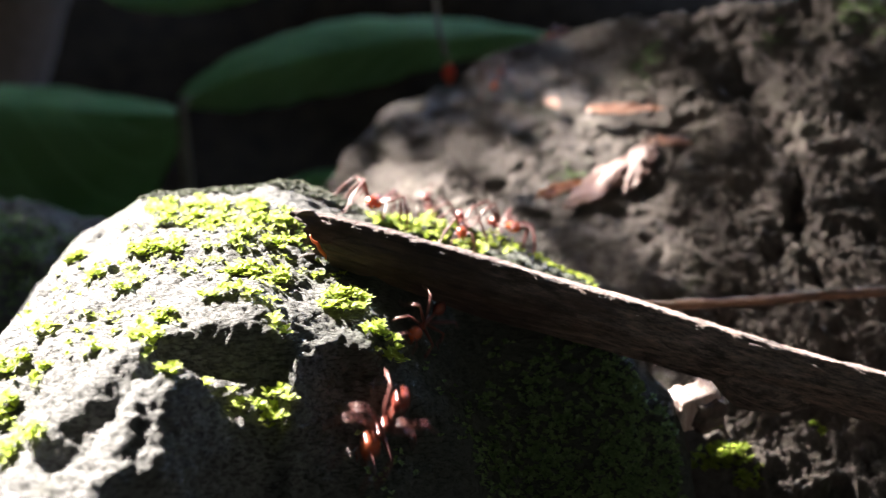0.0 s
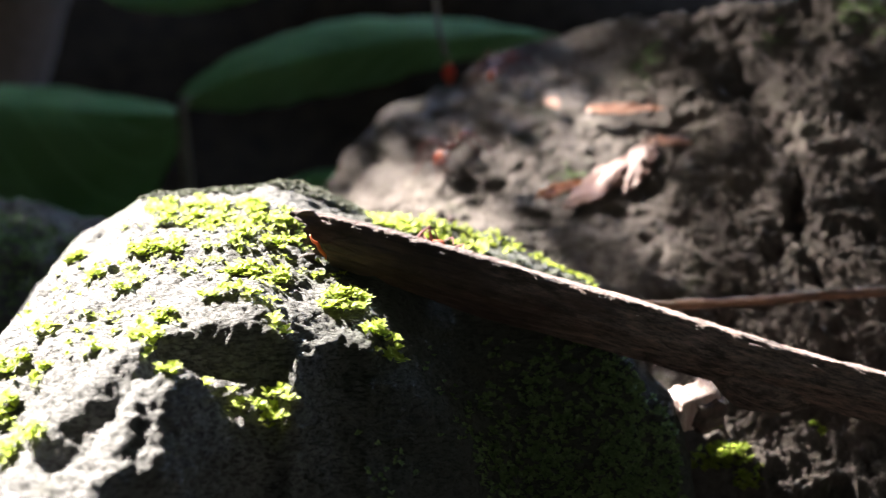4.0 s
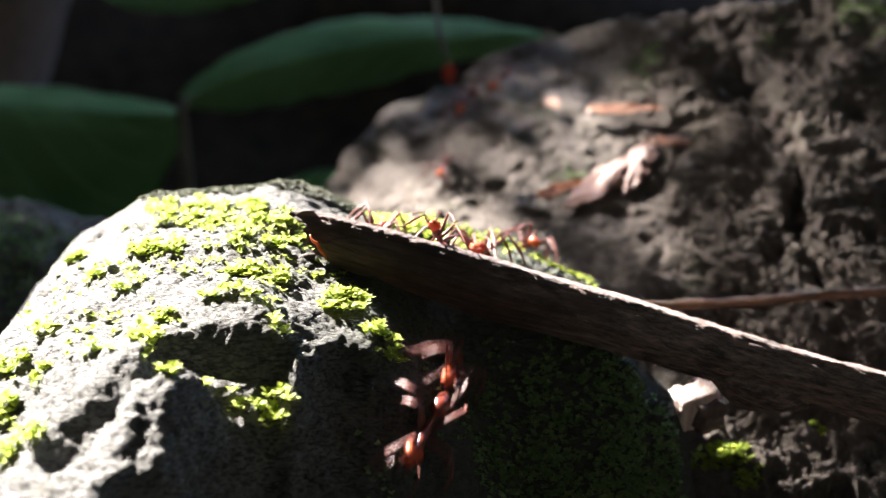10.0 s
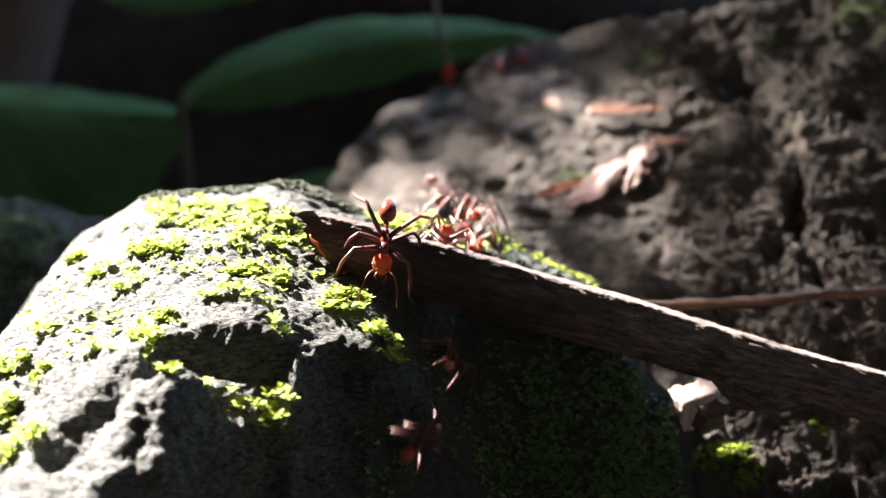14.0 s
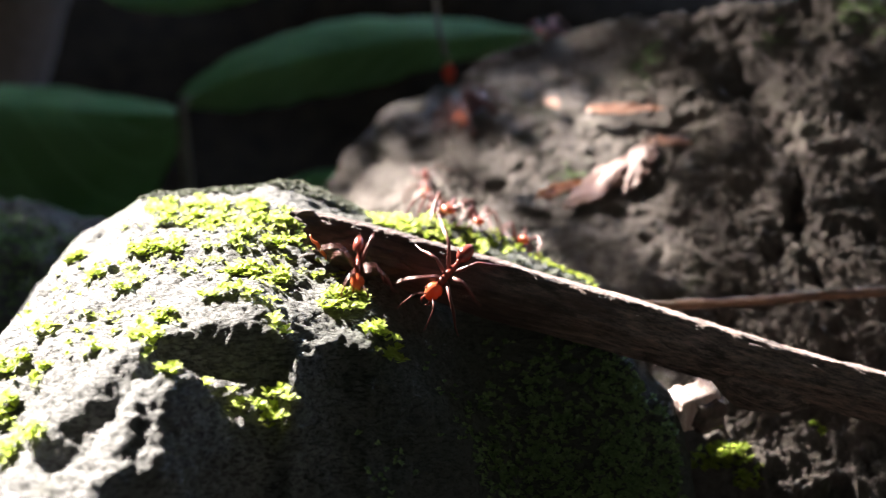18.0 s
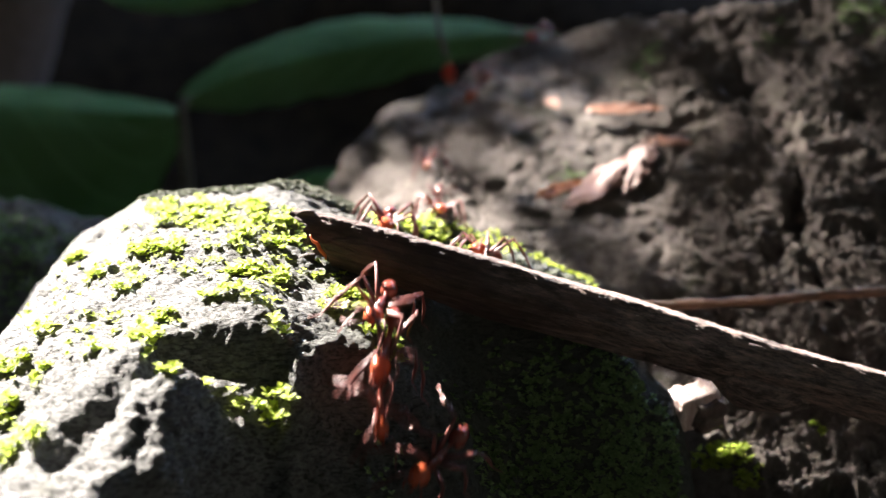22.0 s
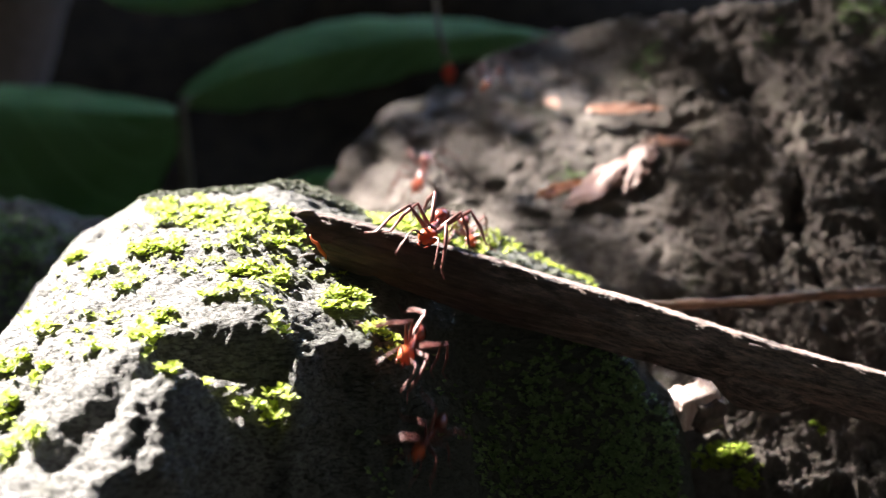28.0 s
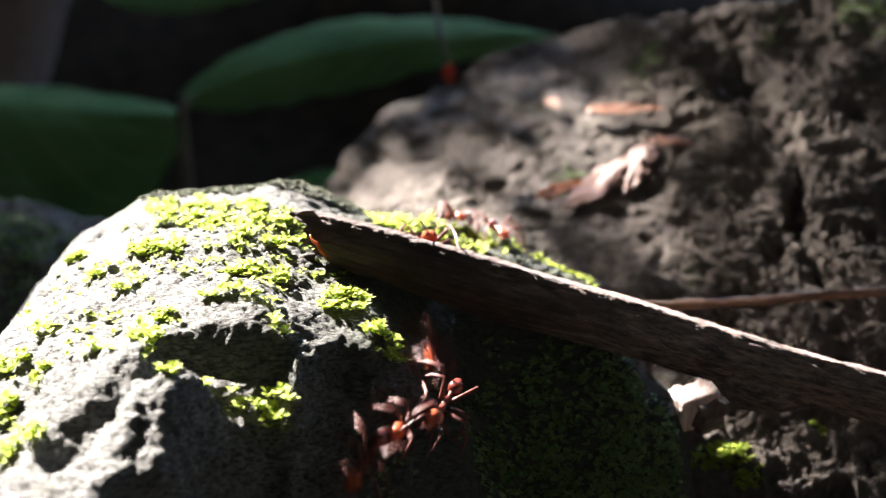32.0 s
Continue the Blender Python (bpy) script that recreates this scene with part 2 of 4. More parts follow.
def smooth_line(points, n):
    """n points on a Catmull-Rom curve through points."""
    ps = [Vector(p) for p in points]
    ps = [ps[0] * 2 - ps[1]] + ps + [ps[-1] * 2 - ps[-2]]
    out = []
    for i in range(n):
        f = i / (n - 1) * (len(ps) - 3)
        k = min(int(f), len(ps) - 4)
        t = f - k
        a, b, c, d = ps[k:k + 4]
        out.append(0.5 * (2 * b + (c - a) * t + (2 * a - 5 * b + 4 * c - d) * t * t + (3 * b - a - 3 * c + d) * t ** 3))
    return out


# ---------------------------------------------------------------- the ground and the woods round it
def ground_height(x, y):
    return 0.006 * fbm(Vector((x * 6, y * 6, 0.3)), 4) * smooth(12, 2, math.hypot(x, y))


gx = np.concatenate([-np.geomspace(60, 0.62, 26), np.linspace(-0.6, 0.6, 100), np.geomspace(0.62, 60, 26)])
gv = [(x, y + 0.3, ground_height(x, y)) for y in gx for x in gx]
gn = len(gx)
gf = [(j * gn + i, j * gn + i + 1, (j + 1) * gn + i + 1, (j + 1) * gn + i) for j in range(gn - 1) for i in range(gn - 1)]
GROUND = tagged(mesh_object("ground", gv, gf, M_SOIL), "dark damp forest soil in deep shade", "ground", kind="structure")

# an added ring of woods screens the low sky; its colour holds their shade
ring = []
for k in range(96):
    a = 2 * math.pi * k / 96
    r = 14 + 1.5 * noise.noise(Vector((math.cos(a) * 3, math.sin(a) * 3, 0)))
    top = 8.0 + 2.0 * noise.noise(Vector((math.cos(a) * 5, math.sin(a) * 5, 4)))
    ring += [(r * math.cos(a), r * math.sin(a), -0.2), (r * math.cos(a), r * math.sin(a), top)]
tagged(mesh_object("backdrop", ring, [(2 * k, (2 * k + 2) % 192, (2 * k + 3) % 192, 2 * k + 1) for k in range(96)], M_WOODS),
       "added ring of dark woods that screens off the low sky", "woods", kind="structure")

# an added bank makes the background dark and helps shade the plants
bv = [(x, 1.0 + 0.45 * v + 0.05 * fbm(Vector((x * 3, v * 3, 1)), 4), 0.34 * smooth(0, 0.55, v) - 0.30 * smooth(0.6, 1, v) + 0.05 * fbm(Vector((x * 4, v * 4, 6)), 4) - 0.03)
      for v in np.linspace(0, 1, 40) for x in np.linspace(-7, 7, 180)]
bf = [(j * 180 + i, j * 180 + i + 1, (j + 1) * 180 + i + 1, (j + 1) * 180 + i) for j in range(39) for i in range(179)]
tagged(mesh_object("earth_bank", bv, bf, M_SOIL), "added dark earth bank that fills the view behind the plants", "bank", kind="structure")


# unseen foliage added to shape the light: dense above and behind the camera, open in a few gaps where the sun comes
# through
def sunlit(x, y):
    """Whether sun reaches this spot between the leaves, at the height of the stones."""
    a = math.hypot((x + 0.015) / 0.098, (y - 0.245) / 0.090) + (5.0 if (x > 0.034 and y > 0.272) or (x > 0.014 and y > 0.296) else 0.0)
    c = math.hypot((x - 0.060) / 0.080, (y - 0.258) / 0.017)
    return min(a, c) < 1


def half_lit(x, y):
    """Whether only thin, fine foliage hangs between the sun and this spot of the boulder."""
    return (-0.075 < x < 0.26 and 0.303 < y < 0.395) or (0.032 < x < 0.10 and 0.270 < y < 0.303)


def leaflet_cover(x, y):
    """How closely the fine leaflets hang between the sun and this spot of the boulder."""
    light = (0.03 + 0.06 * smooth(0.02, 0.09, x) + 0.80 * math.exp(-(along_line(x, y, (-0.033, 0.374), (0.006, 0.344)) / 0.009) ** 2) + hump(x, y, 0.044, 0.338, 0.036, 0.015, 0.28)
             + hump(x, y, 0.120, 0.348, 0.055, 0.020, 0.11) + hump(x, y, 0.050, 0.283, 0.030, 0.014, 0.02) + hump(x, y, 0.11, 0.315, 0.05, 0.025, 0.09))
    return -math.log(min(light, 0.97)) / 4.8


def make_shade_canopy():
    rng = np.random.default_rng(5)
    verts, faces = [], []

    def leaf(x, y, z, length):
        t = rng.random() * 2 * math.pi
        u = Vector((math.cos(t), math.sin(t), rng.uniform(-0.4, 0.2))).normalized()
        v = Vector((-math.sin(t), math.cos(t), rng.uniform(-0.4, 0.4))).normalized()
        c = Vector((x, y, z))
        i = len(verts)
        w = length * 0.24
        up = Vector((0, 0, 0.2 * w))
        verts.extend((c - u * length / 2, c - u * length * 0.1 + v * w + up, c + u * length / 2, c - u * length * 0.1 - v * w + up, c - u * length * 0.08))
        faces.extend(((i, i + 4, i + 1), (i + 1, i + 4, i + 2), (i + 4, i + 3, i + 2), (i, i + 3, i + 4)))

    n = 0
    while n < 42000:
        r = 3.8 * math.sqrt(rng.random())
        a = rng.random() * 2 * math.pi
        x, y = r * math.cos(a), 0.3 + r * math.sin(a)
        z = 1.0 + 0.35 * rng.random() + 0.12 * r
        n += 1
        back = smooth(0.7, 1.2, y)
        length = 0.09 + 0.08 * rng.random()
        k = (z - 0.12) / TO_SUN.z
        sx, sy = x - TO_SUN.x * k, y - TO_SUN.y * k
        beside = -1.0 < sx < 1.0 and -0.2 < sy < 1.2
        if rng.random() < 0.93 * back and not beside:
            continue
        if -0.20 < sx < 0.30 and 0.10 < sy < 0.50:
            continue
        leaf(x, y, z, length)
    # a second, denser layer behind and above the camera
    for _ in range(14000):
        x, y = rng.uniform(-2.6, 2.6), 0.30 - 3.2 * rng.random() ** 1.3
        leaf(x, y, 0.95 + 0.3 * rng.random() + 0.1 * abs(y), rng.uniform(0.11, 0.19))
    # small added leaves that frame the gaps and so the sun patches
    for _ in range(10500):
        sx, sy, z = rng.uniform(-0.25, 0.35), rng.uniform(0.05, 0.60), rng.uniform(0.85, 1.25)
        length = rng.uniform(0.025, 0.045)
        if any(sunlit(sx + length * 0.3 * math.cos(q), sy + length * 0.3 * math.sin(q)) for q in range(6)):
            continue
        if any(half_lit(sx + length * 0.4 * math.cos(q), sy + length * 0.4 * math.sin(q)) for q in range(6)):
            continue
        if sx < -0.10 and sy > 0.29 and rng.random() < 0.5:
            continue
        k = (z - 0.12) / TO_SUN.z
        leaf(sx + TO_SUN.x * k, sy + TO_SUN.y * k, z, length)
    # fine leaflets over the boulder, thin where light falls through
    for _ in range(6400):
        sx, sy, z = rng.uniform(-0.09, 0.28), rng.uniform(0.265, 0.405), rng.uniform(0.85, 1.25)
        if (sx < 0.035 and sy < 0.297) or rng.random() > leaflet_cover(sx, sy):
            continue
        k = (z - 0.12) / TO_SUN.z
        leaf(sx + TO_SUN.x * k, sy + TO_SUN.y * k, z, rng.uniform(0.011, 0.017))
    # more leaves, added only to shade the plants and the bank behind
    for _ in range(150):
        sx, sy, z = rng.uniform(-0.22, -0.09), rng.uniform(0.44, 0.52), rng.uniform(1.0, 1.3)
        k = (z - 0.15) / TO_SUN.z
        leaf(sx + TO_SUN.x * k, sy + TO_SUN.y * k, z, rng.uniform(0.05, 0.08))
    for _ in range(500):
        sx, sy, z = rng.uniform(-0.50, -0.20), rng.uniform(0.66, 0.92), rng.uniform(1.0, 1.3)
        k = (z - 0.3) / TO_SUN.z
        leaf(sx + TO_SUN.x * k, sy + TO_SUN.y * k, z, rng.uniform(0.06, 0.1))
    for _ in range(3000):
        sx, sy, z = rng.uniform(-0.9, 0.3), rng.uniform(0.62, 1.35), rng.uniform(1.0, 1.4)
        k = (z - 0.25) / TO_SUN.z
        leaf(sx + TO_SUN.x * k, sy + TO_SUN.y * k, z, rng.uniform(0.09, 0.15))
    return mesh_object("overhanging_foliage", verts, faces, M_SHADE_LEAF, smooth=False)


tagged(make_shade_canopy(), "added unseen leaves overhead that dim the sky and shape the sun", "foliage", kind="stuff")


# ---------------------------------------------------------------- the stones
FRONT_CREST = [(-0.17, 0.03), (-0.120, 0.078), (-0.1055, 0.0985), (-0.095, 0.1118), (-0.085, 0.1237), (-0.077, 0.1275), (-0.068, 0.132), (-0.0355, 0.135), (-0.0248, 0.1312),
               (-0.0113, 0.1278), (0.009, 0.1224), (0.037, 0.1116), (0.049, 0.099), (0.056, 0.085)]


def front_height(x, y):
    crest_y = 0.287 + 0.006 * noise.noise(Vector((x * 30, 1.7, 0)))
    top = along(x, FRONT_CREST)
    t = crest_y - y
    if t > 0:
        steep = 1.9
        z = top - 0.12 * t - steep * t * t - 1.15 * smooth(0.000, 0.028, x) * max(0, t - 0.036)
        z -= 0.66 * min(max(x + 0.014, 0.0), 0.030) * smooth(0.028, 0.052, t)      # the flank falls off to the side
    else:
        z = top + 0.5 * t - 14 * t * t
    xe = along(y, [(0.186, -0.058), (0.194, -0.046), (0.201, -0.038), (0.213, -0.034)])      # where the front breaks off
    z -= (4.0 + 20.0 * smooth(xe, xe + 0.014, x + 0.003 * noise.noise(Vector((y * 90, 1, x * 70))))) * max(0.0, 0.213 - y) ** 2
    z -= 0.0082 * (1 - 0.72 * smooth(0.2090, 0.2048, y) * smooth(-0.030, -0.040, x)) * smooth(0.2185, 0.2135, y + 0.0022 * noise.noise(Vector((x * 70, 0, 8)))) * smooth(-0.0540, -0.0500, x) * smooth(-0.026, -0.031, x)      # the ledge
    z -= 1.7 * smooth(xe + 0.003, xe + 0.018, x + 0.003 * noise.noise(Vector((y * 90, x * 60, 5)))) * max(0.0, 0.2020 - 0.0065 * smooth(-0.038, -0.048, x) + 0.0015 * noise.noise(Vector((x * 90, 2, y * 60))) - y)
    z -= 0.0045 * math.exp(-(along_line(x, y, (-0.0485, 0.2105), (-0.0640, 0.1935)) / 0.0036) ** 2)      # a groove down the front
    z -= 1.1 * smooth(-0.048, -0.036, x) * smooth(0.012, 0.000, x) * max(0.0, 0.2125 + 0.010 * smooth(-0.030, -0.018, x) - y)
    z += 0.005 * math.exp(-(along_line(x, y, (0.008, 0.258), (0.033, 0.258)) / 0.006) ** 2)      # raised to meet the stick, so no sun leaks under it
    z -= 0.028 * smooth(0.035, 0.042, x) * smooth(0.292, 0.282, y) * smooth(0.256, 0.262, y)      # cut away out of sight behind the stick, to let sun reach the chip
    z += hump(x, y, -0.041, 0.227, 0.010, 0.0060, 0.0022)       # flat-topped lump with a shaded front
    z -= hump(x, y, -0.040, 0.215, 0.014, 0.005, 0.0025)
    z += hump(x, y, -0.0500, 0.2000, 0.007, 0.006, 0.0022)
    z += hump(x, y, -0.052, 0.207, 0.012, 0.008, 0.0050)        # lower lumps towards the camera
    z -= hump(x, y, -0.073, 0.208, 0.010, 0.009, 0.0025)
    z += hump(x, y, -0.030, 0.285, 0.009, 0.008, 0.0006)        # knob on the crest
    z += (0.0022 + 0.0010 * smooth(-0.05, -0.03, x)) * fbm(Vector((x * 38, y * 38, 2.0)), 3)
    edge = smooth(0.080, 0.049, x + 0.006 * noise.noise(Vector((y * 40, 0, 3)))) * smooth(-0.21, -0.12, x) * smooth(0.08, 0.17, y)
    return max(z, 0.02) * edge - 0.01 * (1 - edge)


def front_rough(p):
    pit = noise.voronoi(p * 190)[0][0]
    bed = Vector((p.x * 0.55, p.y * 0.8, p.z * 1.3))
    dent = noise.noise(bed * 420 + Vector((0, 4, 0)))
    return 0.00055 * fbm(bed * 150, 4, 0.65) + 0.00015 * (min(pit, 0.5) - 0.3) - 0.0004 * smooth(0.25, 0.5, dent) + 0.0004 * fbm(p * 640, 2, 0.6)


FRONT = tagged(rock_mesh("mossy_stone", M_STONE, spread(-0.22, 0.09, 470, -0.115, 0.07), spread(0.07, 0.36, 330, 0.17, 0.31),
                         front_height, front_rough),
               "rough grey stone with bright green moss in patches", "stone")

BACK_CREST = [(-0.075, 0.045), (-0.055, 0.090), (-0.043, 0.111), (-0.032, 0.129), (-0.0164, 0.1480), (0.003, 0.1570), (0.021, 0.1660), (0.042, 0.1705), (0.064, 0.1740), (0.112, 0.1815),
              (0.153, 0.185), (0.25, 0.17), (0.34, 0.10)]


def back_height(x, y):
    top = along(x, BACK_CREST)
    t = 0.41 - 0.028 * smooth(0.04, 0.13, x) + 0.012 * noise.noise(Vector((x * 14, 5, 0))) - y
    z = top - (0.50 + 0.12 * smooth(0.04, 0.13, x)) * max(t, 0) - 1.1 * max(t, 0) ** 2 if t > 0 else top + 0.25 * t - 9 * t * t
    z += 0.0042 * fbm(Vector((x * 26, y * 26, 7)), 3)
    cx = 0.0915 + 0.005 * noise.noise(Vector((0, y * 60, 2))) - 0.06 * (y - 0.330)
    z -= 0.008 * math.exp(-((x - cx) / 0.0020) ** 2) * smooth(0.28, 0.30, y) * smooth(0.40, 0.37, y)   # the crack
    edge = smooth(-0.085, -0.045, x + 0.3 * max(0, 0.36 - y)) * smooth(0.36, 0.3, x) * smooth(0.19, 0.25, y) * smooth(0.60, 0.52, y)
    return max(z, 0.02) * edge - 0.01 * (1 - edge)


def back_rough(p):
    """Worn smooth and streaked at one end, crumbling and full of holes towards the other."""
    q = Vector((p.x * 0.85, p.y * 0.8, p.z * 1.3))
    warp = Vector((noise.noise(p * 90), noise.noise(p * 90 + Vector((4, 0, 0))), noise.noise(p * 90 + Vector((0, 8, 0))))) * 0.35
    cell = noise.voronoi(q * 95 + warp)[0]
    crumb = smooth(0.025, 0.085, p.x + 0.02 * noise.noise(p * 25))
    hole = noise.noise(q * 130 + Vector((9, 0, 0)))
    streak = fbm(Vector((p.x * 120 + p.z * 90, p.y * 60, p.z * 330 - p.x * 130)), 3, 0.6)
    lumps = 0.0020 * (0.45 - min(cell[0], 0.9)) + 0.0024 * fbm(q * 125, 5, 0.80) - 0.0028 * smooth(0.15, 0.42, hole)
    crust = 0.0011 * abs(fbm(p * 430, 3, 0.7)) + 0.0007 * fbm(p * 900, 2, 0.7)
    return crumb * (0.85 * lumps + crust) + (1 - crumb) * (0.0009 * streak + 0.0008 * fbm(q * 110, 4, 0.6) - 0.0016 * smooth(0.28, 0.5, hole) + 0.0004 * fbm(p * 500, 3, 0.6))


BACK = tagged(rock_mesh("pitted_boulder", M_BOULDER, spread(-0.10, 0.38, 620, -0.06, 0.17), spread(0.18, 0.62, 480, 0.25, 0.43),
                        back_height, back_rough),
              "dark pitted lava boulder with a long crack and moss specks", "boulder")


def side_height(x, y):
    r = math.hypot((x + 0.158) / 0.105, (y - 0.365) / 0.080)
    z = 0.1175 * math.sqrt(max(0.0, 1 - r ** 3.6)) if r < 1 else -0.01
    return z + 0.004 * fbm(Vector((x * 40, y * 40, 9)), 3) * smooth(0, 0.05, z)


SIDE = tagged(rock_mesh("shaded_stone", M_BACKSTONE, np.linspace(-0.28, -0.04, 260), np.linspace(0.26, 0.46, 200), side_height,
                        lambda p: 0.0022 * fbm(p * 130, 5, 0.68)),
              "dark greenish stone in shade behind the mossy one", "stone")


# ---------------------------------------------------------------- the stick, the twig and the chip of wood
def make_stick():
    thing = tagged(new("dead_stick"), "weathered dark dead stick with a torn end lying on the stone", "stick")
    thing.location = (0.03, 0.245, 0.105)
    rings, sides = 420, 112
    line = smooth_line([(-0.0290, 0.2462, 0.1304), (-0.0097, 0.2462, 0.1245), (0.0134, 0.2460, 0.1173), (0.0368, 0.2460, 0.1107), (0.0603, 0.2455, 0.1036),
                        (0.0841, 0.2450, 0.0972), (0.1500, 0.2440, 0.0800)], rings)
    base = Vector(thing.location)
    radii = [along(p.x, [(-0.029, 0.0046), (-0.010, 0.0057), (0.013, 0.0062), (0.037, 0.0061), (0.060, 0.0057), (0.084, 0.0054), (0.15, 0.0050)])
             + 0.0003 * noise.noise(Vector((p.x * 60, 0, 0))) for p in line]
    bm = tube([p - base for p in line], radii, sides, 0.010, 3.0)
    bm.verts.ensure_lookup_table()
    upper, lower = (Vector(f).normalized() for f in ((-0.05, -0.855, 0.51), (-0.05, -0.83, -0.56)))
    for i, v in enumerate(bm.verts):       # the weathered side is worn flat in two faces
        k = min(i // sides, rings - 1)
        out = v.co - (line[k] - base)
        for n, keep in ((upper, 0.74), (lower, 0.76)):
            over = out.dot(n) - radii[k] * (keep + 0.03 * noise.noise(Vector((k * 0.02, 3, 0))))
            if over > 0:
                v.co -= n * over * 0.93
        # bark ridges and cracks along the grain, crumbs along the upper edge
        out = (v.co - (line[k] - base)).normalized()
        w = v.co + base
        g, h = w.x * 0.966 - w.z * 0.259, w.x * 0.259 + w.z * 0.966
        q = Vector((g * 130, w.y * 560, h * 560))
        crack = abs(noise.noise(Vector((g * 75, w.y * 380, h * 380 + 7))))
        edge = smooth(0.62, 0.85, out.z)
        v.co += out * (0.00018 * fbm(q, 4, 0.6) - 0.00025 * smooth(0.08, 0.0, crack) + edge * 0.00016 * fbm(w * 700, 3, 0.7))
    # the torn end: splinters pulled out along the grain, the core hollowed
    for v in bm.verts:
        s = v.co.x + base.x + 0.0290
        if s < 0.006:
            a = noise.noise(Vector((v.co.y * 700, v.co.z * 700, 1)))
            v.co.x += (a * 0.0020 - 0.0030 * smooth(0.1318, 0.1338, v.co.z + base.z) + 0.55 * max(0, 0.1320 - v.co.z - base.z)) * (1 - s / 0.006)
    bm.faces.ensure_lookup_table()
    caps = [f for f in bm.faces if len(f.verts) > 4 and f.calc_center_median().x + base.x < 0]
    bmesh.ops.delete(bm, geom=caps, context="FACES_ONLY")
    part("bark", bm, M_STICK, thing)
    core = tube([p - base + Vector((0.0016, 0.0009, -0.0010)) for p in line[58:104:8]], [0.0038, 0.0037, 0.0036, 0.0035, 0.0034, 0.0033], 24, 0.04, 8.0)
    part("torn_core", core, M_BARK, thing, "dark rotten core inside the hollow end")
    rim = [(-0.0268, 0.2418, 0.1303), (-0.0262, 0.2412, 0.1292), (-0.0252, 0.2409, 0.1286), (-0.0247, 0.2408, 0.1275), (-0.0238, 0.2409, 0.1263), (-0.0236, 0.2414, 0.1253)]
    part("curled_rim", tube([p - base for p in smooth_line(rim, 16)], [0.00018 + 0.00022 * math.sin(math.pi * min(1, k / 15)) for k in range(16)], 8, 0.5, 6.0), M_RIM, thing, "thin curled orange rim of torn bark")
    for k, (dz, dy, ln) in enumerate(((0.0044, -0.001, 0.0042), (-0.0046, -0.001, 0.0030))):
        p = line[10] - base + Vector((0, dy, dz))
        q = p + Vector((-ln, -0.0004, 0.0002 * k))
        part("splinter", tube([p, (p + q) / 2 + Vector((0, 0, 0.0003)), q], [0.0009, 0.0007, 0.0002], 7, 0.3, k), M_STICK, thing, "thin reddish splinter")
    stub = smooth_line([(0.0560, 0.2460, 0.1015), (0.0650, 0.2450, 0.0970), (0.0760, 0.2450, 0.0950)], 9)
    part("branch_stub", tube([p - base for p in stub], [0.0018, 0.0030, 0.0038, 0.0041, 0.0042, 0.0040, 0.0036, 0.0030, 0.0020], 22, 0.25, 5.0), M_STICK, thing)
    return thing


STICK = make_stick()

twig = tagged(new("thin_twig"), "thin reddish brown twig caught between the stones", "twig")
twig.location = (0.09, 0.275, 0.112)
tw = smooth_line([(0.040, 0.281, 0.1066), (0.0681, 0.279, 0.1081), (0.0878, 0.278, 0.1098), (0.1034, 0.277, 0.1112), (0.170, 0.272, 0.1165)], 40)
part("twig_bark", tube([p - Vector(twig.location) for p in tw], [0.0011 + 0.0003 * noise.noise(Vector((k * 0.4, 1, 0))) for k in range(40)], 12, 0.2, 2.0), M_TWIG, twig)


def make_chip():
    bm = bmesh.new()
    bmesh.ops.create_cube(bm, size=1.0)
    bmesh.ops.subdivide_edges(bm, edges=bm.edges, cuts=7, use_grid_fill=True)
    for v in bm.verts:
        c = v.co.copy()
        c = c.lerp(c.normalized() * 0.6, 0.25)
        c = Vector((c.x * 0.0110, c.y * 0.0080, c.z * (0.0080 - 0.15 * abs(c.x) * 0.01)))
        v.co = c + Vector((noise.noise(c * 500), noise.noise(c * 500 + Vector((3, 0, 0))), noise.noise(c * 500 + Vector((0, 7, 0))))) * 0.0009
        if c.x > 0.004:
            v.co.z += 0.0022 * smooth(0.004, 0.006, c.x)
    thing = tagged(new("wood_chip"), "pale pinkish broken chip of wood with dark bark", "wood chip")
    part("pale_wood", bm, M_CHIP, thing)
    bark = bmesh.new()
    bmesh.ops.create_cube(bark, size=1.0)
    bmesh.ops.subdivide_edges(bark, edges=bark.edges, cuts=6, use_grid_fill=True)
    for v in bark.verts:
        c = v.co.lerp(v.co.normalized() * 0.6, 0.35)
        c = Vector((c.x * 0.0085 + 0.0022, c.y * 0.0080 - 0.0016, c.z * 0.0066 - 0.0012))
        v.co = c + Vector((noise.noise(c * 420), noise.noise(c * 420 + Vector((3, 0, 0))), noise.noise(c * 420 + Vector((0, 7, 0))))) * 0.0013
    part("chip_bark", bark, M_BARK, thing, "dark rough bark on the chip")
    return thing


CHIP = make_chip()
CHIP.matrix_world = pose(0.0548, 0.2605, 0.0884, 4, -3, 28)


